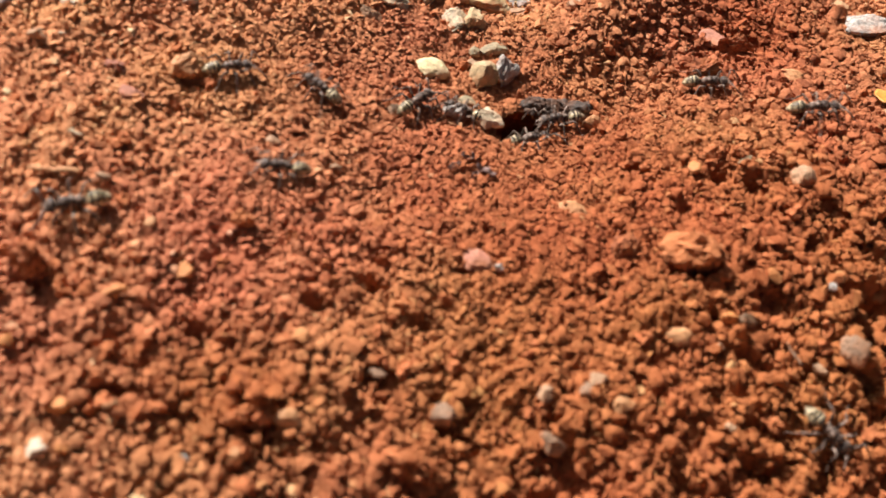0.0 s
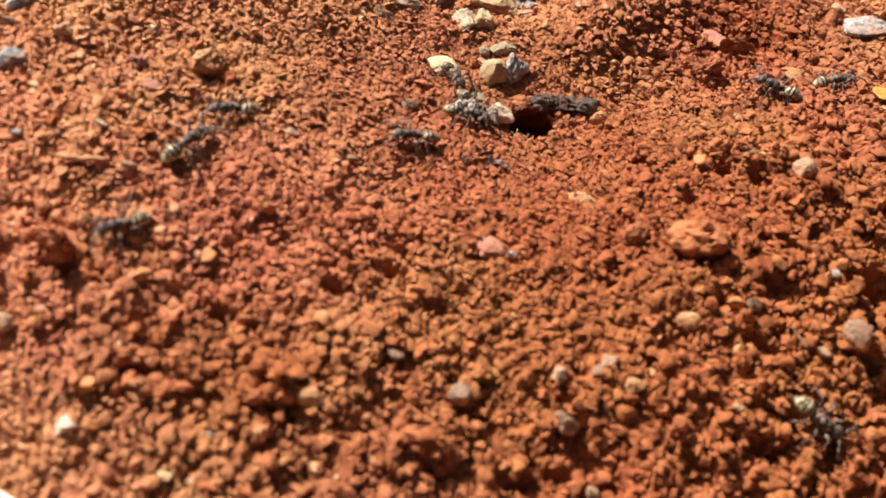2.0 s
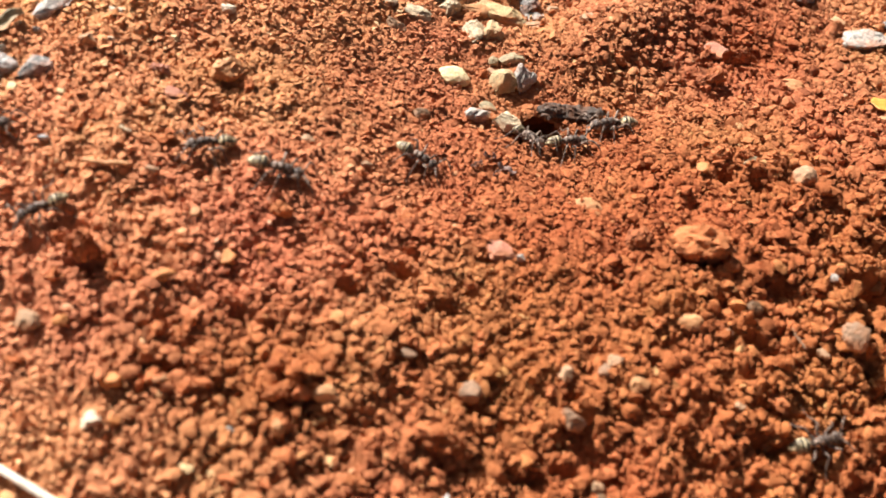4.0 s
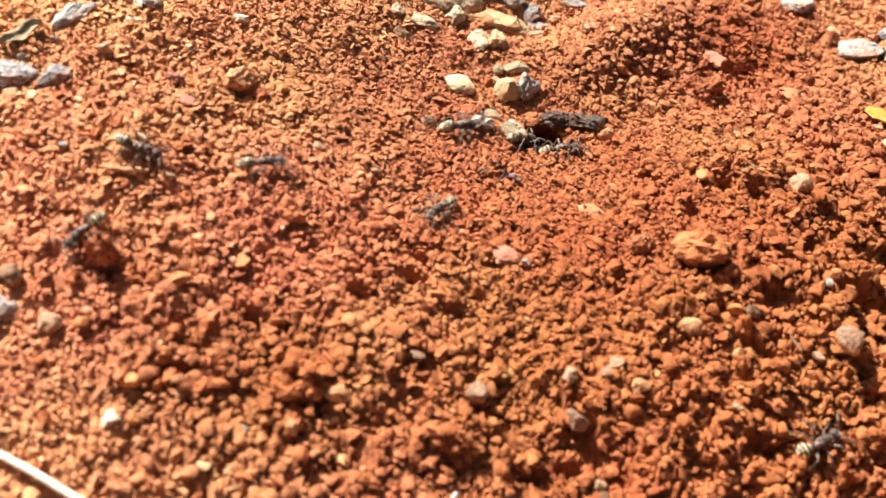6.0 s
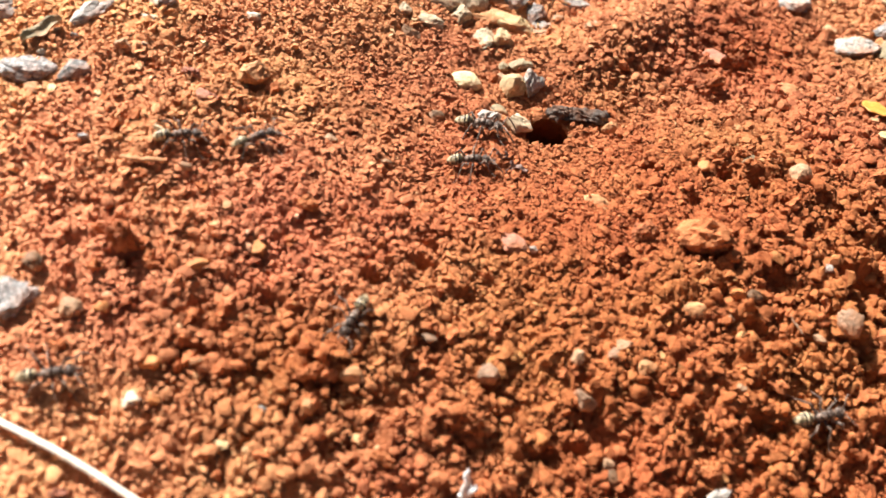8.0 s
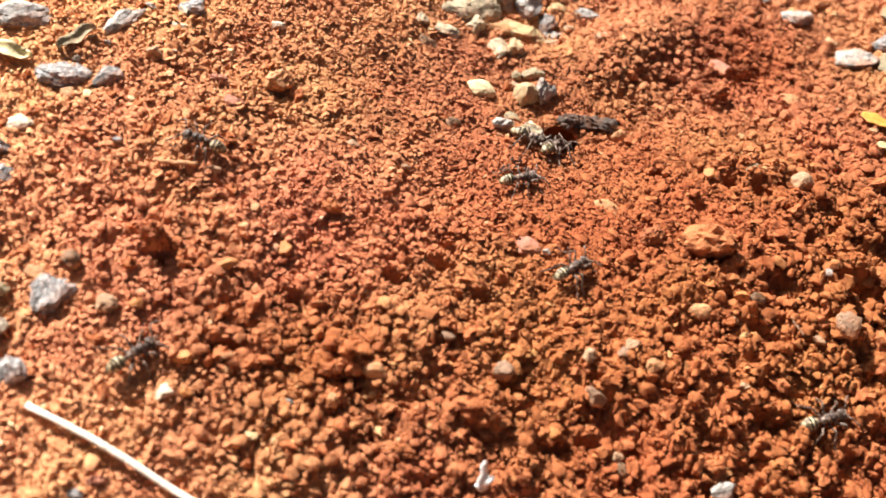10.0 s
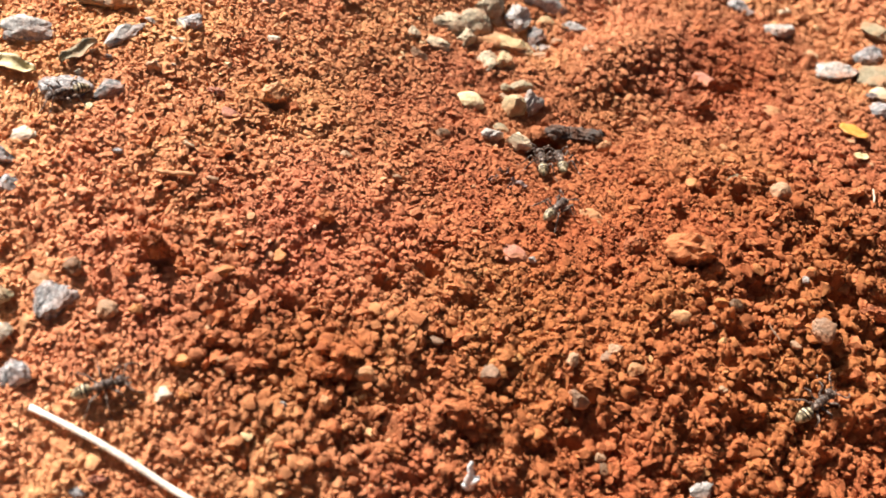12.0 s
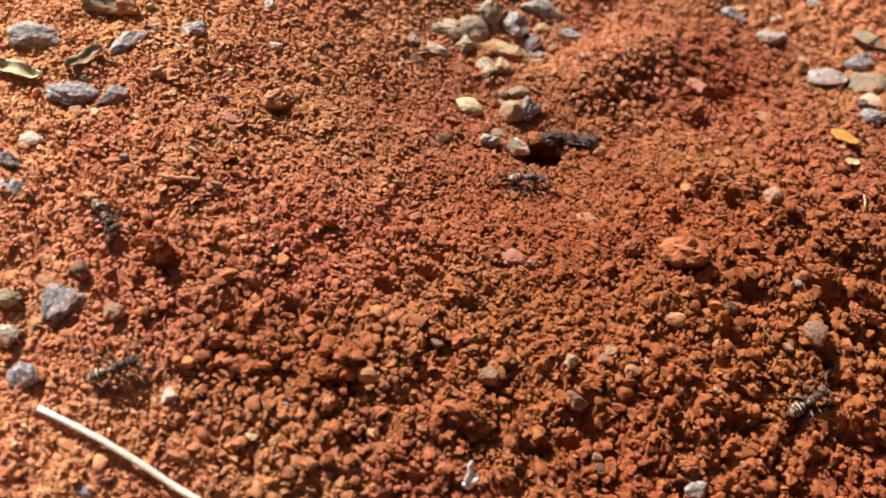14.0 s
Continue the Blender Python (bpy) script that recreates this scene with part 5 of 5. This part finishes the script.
def motions():
    first = build_ant()
    ants = [first] + [copy_thing(first, pose(0, 0, 0)) for _ in range(12)]
    ways = [
        (1.00, [(0.00, -38.8, 23.0, 30, 0), (0.20, -38.9, 22.5, 53, 0), (0.40, -37.2, 25.1, 55, 0), (0.60, -32.4, 31.9, 39, 0), (0.80, -24.5, 35.5, 36, 0), (1.00, -18.8, 41.7, 30, 0), (1.20, -13.0, 42.2, -4, 0), (1.40, -8.9, 41.0, -14, 0), (1.60, -6.7, 40.7, -26, 0), (1.80, -5.9, 39.6, -50, 0), (2.00, -5.2, 38.9, -59, 0), (2.20, -0.6, 30.9, -88, 0), (3.20, -4.4, 19.9, -126, 0), (3.75, -8.4, 17.2, -53, 0), (4.30, -12.3, 14.5, 20, 0), (4.50, -10.5, 17.9, 40, 0), (4.70, -5.1, 20.5, 26, 0), (4.90, -4.0, 21.1, 14, 0), (5.10, -0.7, 21.6, 39, 0), (5.30, 0.3, 24.6, 50, 0), (5.50, 4.6, 27.8, 44, 0), (6.00, 5.9, 30.0, 44, 0), (6.50, 6.1, 29.8, 44, 0), (7.00, 6.5, 30.2, 44, 0), (7.50, 5.4, 32.1, 10, 0.05), (8.00, 10.9, 34.7, 20, 1), (14.00, 10.9, 34.7, 90, 1)]),
        (1.00, [(0.00, -24.6, 25.9, 150, 0), (0.10, -22.1, 25.7, 105, 0), (0.20, -19.6, 25.4, 60, 0), (0.40, -18.3, 25.9, 46, 0), (0.60, -17.0, 28.0, 43, 0), (0.80, -13.6, 30.2, 34, 0), (1.00, -10.8, 32.3, 36, 0), (1.20, -10.5, 32.5, 6, 0), (1.40, -6.8, 32.7, 19, 0), (1.60, -3.0, 35.1, 2, 0), (1.80, -2.0, 32.8, -56, 0), (2.00, -0.8, 31.9, -48, 0), (2.20, 0.7, 29.9, -28, 0), (3.00, 5.3, 28.6, -28, 0), (4.30, 8.5, 27.4, -60, 0), (4.90, 8.8, 26.4, -110, 0), (5.10, 4.7, 19.5, -119, 0), (5.30, 3.1, 16.2, -136, 0), (5.50, 0.2, 15.1, -148, 0), (5.70, -2.4, 12.7, -127, 0), (5.90, -5.3, 7.7, -121, 0), (6.10, -8.3, 2.7, -129, 0), (6.30, -12.0, -0.6, -138, 0), (6.50, -15.3, -3.7, -142, 0), (6.70, -15.5, -3.3, -142, 0), (6.80, -15.6, -3.7, -102, 0), (6.90, -15.7, -4.2, -61, 0), (7.10, -13.9, -6.3, -80, 0), (7.30, -14.5, -9.8, -103, 0), (7.50, -16.2, -14.0, -92, 0), (7.70, -17.4, -18.5, -112, 0), (7.90, -18.4, -21.4, -100, 0), (8.10, -19.4, -23.6, -118, 0), (8.20, -19.6, -23.6, -100, 0), (8.50, -16.1, -24.4, -38, 0), (8.80, -12.7, -25.3, 24, 0), (9.50, 4.4, -13.1, 38, 0), (10.00, 13.6, -4.7, 46, 0), (10.15, 15.0, -2.7, -7, 0), (10.30, 16.5, -0.6, -60, 0), (10.50, 17.3, -2.0, -80, 0), (10.70, 17.1, -4.5, -94, 0), (10.90, 17.2, -4.7, -94, 0), (11.00, 17.3, -4.7, -68, 0), (11.10, 16.4, -3.0, -80, 0), (11.30, 15.1, -0.7, -40, 0), (11.40, 13.3, 0.8, -10, 0), (11.50, 11.5, 2.2, 22, 0), (11.80, 11.1, 6.4, 55, 0), (12.10, 14.3, 15.0, 61, 0), (12.40, 18.8, 20.4, 47, 0), (12.50, 19.1, 20.3, 0, 0), (12.70, 16.4, 17.0, -60, 0), (12.85, 13.6, 16.2, -135, 0), (13.00, 10.8, 15.4, -210, 0), (13.30, 6.8, 16.6, -186, 0), (13.60, 3.7, 16.0, -186, 0), (13.70, 4.4, 17.1, -253, 0), (13.80, 5.1, 18.2, -320, 0), (14.00, 7.1, 20.7, -340, 0)]),
        (1.05, [(0.00, -8.7, 30.6, 55, 0), (0.20, -9.4, 31.2, 58, 0), (0.40, -6.4, 34.3, 45, 0), (0.60, -5.3, 35.2, 17, 0), (0.80, -3.0, 35.3, -61, 0), (1.20, -2.8, 30.8, -89, 0), (1.50, -2.8, 27.2, -30, 0), (2.20, 0.7, 28.5, 0, 0), (3.00, 10.5, 27.2, 6, 0), (4.30, 16.4, 30.2, 30, 0), (5.00, 17.6, 32.3, 40, 0), (5.50, 14.2, 29.8, 30, 0.1), (6.00, 14.3, 29.7, 20, 0.1), (6.50, 14.4, 29.5, 0, 0.1), (7.00, 15.2, 29.1, -10, 0.1), (7.50, 13.6, 30.0, -20, 0.12), (8.00, 11.5, 27.7, -20, 0.3), (8.20, 11.4, 28.2, -20, 0.3), (9.25, 10.2, 27.8, 20, 0.15), (10.30, 9.1, 27.4, 60, 0), (10.50, 9.5, 27.9, 45, 0), (11.00, 13.6, 30.1, 60, 0.06), (11.50, 14.4, 29.6, 90, 0.08), (12.00, 13.7, 29.3, 100, 0.1), (12.40, 12.4, 28.9, 100, 0.2), (12.90, 12.9, 35.1, 90, 1), (14.00, 12.9, 35.1, 90, 1)]),
        (1.00, [(0.00, -0.3, 31.8, 170, 0), (0.20, -1.6, 29.5, 225, 0), (0.40, -4.1, 28.0, 215, 0), (0.60, -8.9, 24.4, 215, 0), (0.80, -13.1, 21.8, 208, 0), (1.00, -19.3, 18.9, 206, 0), (1.20, -24.3, 16.3, 201, 0), (1.40, -29.1, 15.2, 197, 0), (1.60, -33.9, 13.4, 201, 0), (1.80, -37.5, 11.9, 196, 0), (2.00, -38.9, 12.0, 196, 0), (2.20, -44.5, 9.9, 201, 0), (2.80, -58.4, 4.5, 197, 0), (3.40, -71.1, 1.6, 195, 0), (3.57, -73.2, 0.9, 250, 0), (3.73, -75.3, 0.2, 305, 0), (3.90, -77.3, -0.5, 360, 0), (4.30, -74.4, 0.0, 360, 0), (4.50, -70.3, 1.4, 379, 0), (4.70, -64.3, 3.6, 365, 0), (4.90, -60.0, 2.3, 338, 0), (5.10, -58.2, 1.2, 333, 0), (5.30, -57.3, 0.9, 352, 0), (5.50, -56.1, 0.9, 352, 0), (5.70, -56.0, 0.4, 352, 0), (5.90, -56.4, -0.2, 352, 0), (6.30, -56.1, 0.2, 352, 0), (6.50, -56.4, 0.3, 356, 0), (7.50, -56.8, 0.3, 364, 0), (7.70, -56.0, 1.0, 370, 0), (7.90, -53.8, 1.5, 381, 0), (8.20, -52.5, 2.4, 381, 0), (9.00, -49.5, 3.1, 381, 0), (9.30, -50.4, 2.5, 456, 0), (9.60, -51.4, 1.9, 530, 0), (10.30, -58.3, 0.7, 530, 0), (10.50, -61.8, 0.7, 539, 0), (10.70, -65.1, 0.8, 515, 0), (10.90, -69.4, 4.3, 498, 0), (11.10, -71.8, 6.8, 530, 0), (11.50, -77.8, 7.7, 551, 0), (12.00, -81.0, 8.2, 577, 0), (12.25, -80.8, 8.4, 619, 0), (12.50, -80.1, 7.6, 660, 0), (12.80, -77.3, 3.0, 663, 0), (13.00, -78.2, -0.7, 669, 0), (13.30, -75.5, -5.9, 665, 0), (13.60, -72.5, -8.5, 679, 0), (13.80, -69.2, -11.9, 677, 0), (14.00, -67.8, -13.4, 674, 0)]),
        (1.10, [(0.00, 12.3, 29.8, 25, 0), (0.30, 12.3, 29.4, 30, 0), (0.70, 12.3, 29.4, 15, 0), (1.00, 12.4, 29.9, 20, 0.12), (1.30, 10.7, 29.2, 80, 0.12), (1.50, 9.5, 28.6, 120, 0.1), (2.00, 9.1, 28.9, 150, 0.15), (2.20, 8.9, 29.0, 150, 0.15), (2.50, 10.2, 32.2, 105, 0.57), (2.80, 11.4, 35.5, 60, 1), (14.00, 11.4, 35.5, 60, 1)]),
        (1.05, [(0.00, 44.2, 51.1, 5, 0), (0.20, 47.5, 51.7, 4, 0), (0.40, 50.5, 51.6, 6, 0), (0.60, 53.4, 52.3, 9, 0), (0.80, 58.0, 52.7, 8, 0), (1.00, 61.9, 53.5, 18, 0), (1.20, 64.8, 55.6, 11, 0), (1.40, 64.7, 54.9, 10, 0), (1.60, 65.1, 54.2, 10, 0), (1.80, 66.4, 53.2, 15, 0), (2.00, 67.7, 53.2, 20, 0), (2.20, 69.3, 53.0, 20, 0), (3.00, 89.3, 52.3, 18, 0), (9.50, 89.2, 48.2, 100, 0), (10.00, 90.2, 50.1, 180, 0), (10.50, 88.0, 52.0, 190, 0), (10.80, 82.5, 52.1, 185, 0), (11.00, 80.3, 52.7, 150, 0), (11.20, 80.9, 52.3, 80, 0), (11.40, 82.2, 52.3, 20, 0), (11.70, 87.7, 53.3, 10, 0), (13.00, 96.7, 51.2, 19, 0), (14.00, 105.7, 56.8, 32, 0)]),
        (1.15, [(0.00, 62.5, 43.7, 2, 0), (0.20, 66.9, 42.8, 4, 0), (0.40, 70.7, 44.2, 20, 0), (0.60, 74.8, 46.5, 20, 0), (0.80, 73.8, 45.1, 20, 0), (1.00, 73.0, 46.3, 18, 0), (1.10, 71.7, 47.6, 18, 0), (1.20, 69.9, 48.1, 27, 0), (1.30, 66.6, 47.7, 49, 0), (1.40, 64.7, 47.0, 66, 0), (1.60, 63.7, 47.3, 68, 0), (1.70, 61.2, 47.4, 85, 0), (1.80, 58.6, 47.7, 130, 0), (2.00, 55.8, 49.2, 155, 0), (2.20, 52.4, 48.3, 197, 0), (3.00, 36.6, 41.1, 201, 0), (3.70, 27.0, 38.5, 203, 0), (4.30, 22.3, 35.1, 190, 0), (5.00, 21.7, 35.5, 200, 0), (5.50, 17.9, 36.1, 205, 0), (6.00, 12.4, 34.7, 190, 1), (14.00, 12.4, 34.7, 190, 1)]),
        (1.00, [(0.00, -26.6, 6.2, 190, 0), (0.20, -32.3, 1.6, 200, 0), (0.40, -36.6, 0.4, 198, 0), (0.60, -41.7, -3.0, 200, 0), (0.80, -46.6, -7.7, 205, 0), (1.00, -47.9, -7.7, 203, 0), (1.20, -48.1, -9.2, 215, 0), (1.40, -50.0, -12.9, 224, 0), (1.50, -51.0, -14.7, 221, 0), (1.60, -50.8, -16.3, 226, 0), (1.70, -50.5, -17.0, 225, 0), (1.80, -50.5, -16.7, 216, 0), (1.90, -49.5, -14.7, 214, 0), (2.00, -49.2, -12.8, 210, 0), (2.10, -48.3, -11.3, 198, 0), (2.20, -46.7, -9.9, 184, 0), (2.80, -52.8, -9.2, 180, 0), (3.50, -61.8, -11.9, 203, 0), (3.90, -64.2, -12.7, 212, 0), (4.30, -66.4, -12.7, 218, 0), (4.50, -65.1, -10.1, 217, 0), (4.70, -61.7, -6.9, 228, 0), (4.90, -59.6, -7.1, 252, 0), (5.10, -59.2, -6.8, 288, 0), (5.30, -55.4, -2.5, 345, 0), (5.50, -51.6, -2.1, 388, 0), (5.70, -46.2, 1.2, 382, 0), (5.90, -40.1, 2.7, 373, 0), (6.10, -33.3, 4.1, 380, 0), (6.30, -27.4, 7.3, 378, 0), (6.50, -21.2, 8.1, 379, 0), (6.70, -15.8, 11.3, 388, 0), (6.90, -10.3, 13.9, 380, 0), (7.10, -5.3, 15.1, 374, 0), (7.30, -4.4, 15.4, 374, 0), (7.50, -3.9, 16.1, 365, 0), (7.90, -3.9, 16.1, 365, 0), (8.20, -2.7, 17.3, 375, 0), (9.00, 1.2, 15.5, 375, 0), (10.30, 3.3, 13.4, 390, 0), (10.50, 3.7, 12.6, 390, 0), (10.70, 2.4, 13.8, 420, 0), (10.90, 3.8, 15.9, 399, 0), (11.10, 8.0, 18.2, 412, 0), (11.30, 9.6, 23.4, 444, 0), (11.50, 8.6, 23.8, 444, 0), (12.00, 9.0, 26.1, 460, 0), (12.50, 8.5, 27.2, 455, 0.05), (13.00, 9.2, 27.8, 445, 0.1), (13.50, 10.9, 35.1, 440, 1), (14.00, 10.9, 35.1, 440, 1)]),
        (1.15, [(0.00, -53.4, -8.3, 204, 0), (0.20, -55.2, -9.9, 211, 0), (0.40, -55.1, -10.4, 214, 0), (0.60, -54.4, -10.5, 220, 0), (0.80, -55.0, -10.9, 219, 0), (1.00, -55.1, -8.3, 208, 0), (1.20, -51.6, -5.0, 193, 0), (1.30, -51.3, -4.7, 190, 0), (1.40, -50.0, -3.3, 181, 0), (1.50, -49.6, -3.2, 174, 0), (1.60, -49.2, -2.7, 158, 0), (1.70, -47.7, -1.2, 118, 0), (1.80, -46.7, 1.1, 93, 0), (1.90, -45.3, 2.7, 80, 0), (2.00, -43.4, 3.4, 55, 0), (2.20, -42.2, 3.8, 48, 0), (3.00, -36.2, 2.3, -5, 0), (4.30, -28.4, 1.8, 20, 0), (4.50, -24.8, 6.3, 54, 0), (4.70, -22.7, 9.7, 35, 0), (4.90, -18.3, 10.8, 33, 0), (5.10, -13.4, 15.7, 50, 0), (5.30, -10.8, 19.9, 71, 0), (5.50, -11.0, 22.6, 76, 0), (5.70, -9.9, 23.5, 56, 0), (5.90, -8.5, 26.3, 38, 0), (6.10, -2.7, 29.0, 26, 0), (6.30, -2.2, 29.4, 26, 0), (6.50, -1.8, 28.8, 10, 0), (7.50, -1.9, 28.6, -10, 0), (8.20, -3.1, 26.6, 0, 0), (9.20, 3.0, 28.9, 0, 0), (10.30, 7.0, 27.5, -20, 0), (10.80, 11.9, 36.3, 0, 1), (14.00, 11.9, 36.3, 0, 1)]),
        (1.12, [(0.00, 60.9, -16.9, -35, 0), (0.50, 61.1, -17.0, -30, 0), (1.00, 59.3, -18.1, -32, 0), (1.50, 58.4, -18.2, -35, 0), (2.00, 58.7, -18.2, -30, 0), (3.00, 58.8, -19.3, 0, 0), (4.50, 58.9, -22.2, 30, 0), (5.00, 59.2, -21.8, 35, 0), (5.50, 59.3, -21.7, 40, 0), (6.00, 59.8, -21.8, 35, 0), (6.50, 59.9, -22.1, 38, 0), (7.00, 60.1, -21.2, 30, 0), (7.50, 60.2, -20.9, 35, 0), (8.00, 59.9, -20.7, 20, 0), (10.50, 61.6, -21.7, 30, 0), (11.00, 63.2, -19.2, 36, 0), (11.50, 63.8, -17.8, 45, 0), (12.00, 63.8, -17.8, 47, 0), (12.50, 63.5, -17.9, 42, 0), (13.00, 63.5, -18.7, 44, 0), (13.50, 63.4, -18.6, 44, 0), (14.00, 64.0, -17.0, 40, 0)]),
        (1.00, [(0.00, 13.9, 34.7, 170, 1), (1.10, 13.9, 34.7, 170, 1), (1.50, 1.0, 22.6, 180, 0), (1.80, -8.0, 19.4, 197, 0), (2.00, -10.1, 19.1, 195, 0), (2.20, -14.8, 17.5, 199, 0), (3.00, -26.7, 13.5, 204, 0), (3.80, -41.0, 5.8, 211, 0), (4.30, -46.5, 1.5, 190, 0), (4.50, -47.8, -1.1, 214, 0), (4.70, -51.1, -3.6, 206, 0), (4.90, -52.3, -4.3, 212, 0), (5.10, -51.4, -5.4, 226, 0), (5.30, -51.8, -7.7, 240, 0), (5.50, -53.7, -10.7, 228, 0), (5.70, -55.3, -11.6, 213, 0), (5.90, -59.5, -14.4, 215, 0), (6.10, -61.0, -15.5, 253, 0), (6.30, -60.3, -16.9, 215, 0), (6.50, -60.4, -17.6, 215, 0), (6.70, -59.9, -13.5, 203, 0), (6.90, -56.7, -11.5, 163, 0), (7.10, -53.2, -8.6, 130, 0), (7.30, -49.5, -5.9, 98, 0), (7.50, -48.8, -2.9, 75, 0), (7.70, -46.8, 2.6, 56, 0), (7.90, -43.2, 5.5, 31, 0), (8.10, -38.5, 7.5, 37, 0), (8.20, -36.0, 10.8, 39, 0), (9.00, -20.3, 22.2, 28, 0), (9.60, -3.5, 28.2, 20, 0), (10.10, 13.9, 34.7, 0, 1), (14.00, 13.9, 34.7, 0, 1)]),
        (1.10, [(0.00, -60.7, -41.0, 20, 0), (4.50, -70.9, -46.3, 20, 0), (6.50, -69.7, -44.3, 20, 0), (7.00, -75.5, -45.5, 22, 0), (7.50, -71.4, -42.3, 25, 0), (7.60, -68.9, -41.5, 25, 0), (7.70, -66.2, -40.7, 22, 0), (7.90, -62.9, -39.7, 18, 0), (8.20, -60.7, -39.3, 25, 0), (9.00, -56.2, -37.6, 34, 0), (10.30, -55.6, -35.9, 52, 0), (10.50, -55.3, -37.3, 37, 0), (10.70, -56.8, -37.9, 53, 0), (10.90, -58.5, -38.5, 46, 0), (11.10, -58.2, -39.8, 33, 0), (11.30, -57.8, -40.1, 32, 0), (11.50, -57.5, -40.2, 29, 0), (11.80, -59.3, -41.6, 30, 0), (12.40, -59.1, -41.3, 25, 0), (13.00, -58.5, -40.7, 30, 0), (13.30, -58.7, -39.2, 30, 0), (13.60, -59.2, -39.7, 35, 0), (14.00, -59.0, -38.1, 33, 0)]),
        (1.05, [(0.00, 16.9, 35.1, 200, 0), (0.40, 16.2, 33.9, 195, 0), (0.80, 15.3, 32.2, 180, 0), (1.20, 12.4, 35.1, 180, 1), (3.40, 12.4, 35.1, 200, 1), (4.30, 11.2, 29.1, 200, 0), (4.70, 10.9, 28.6, 205, 0), (5.00, 9.6, 28.8, 190, 0), (5.50, 10.5, 28.1, 180, 0), (6.00, 8.9, 29.7, 170, 0), (6.50, 8.1, 29.5, 175, 0), (7.00, 8.9, 28.1, 175, 0), (7.60, 12.4, 35.1, 120, 1), (14.00, 12.4, 35.1, 120, 1)]),
    ]
    for ant, (size, rows) in zip(ants, ways):
        ant.scale = (0.94 * size, 1.16 * size, 1.1 * size)
        walk(ant, [(t, stand(x, y, h, deep)) for t, x, y, h, deep in rows])
        gait(ant, rows)


motions()
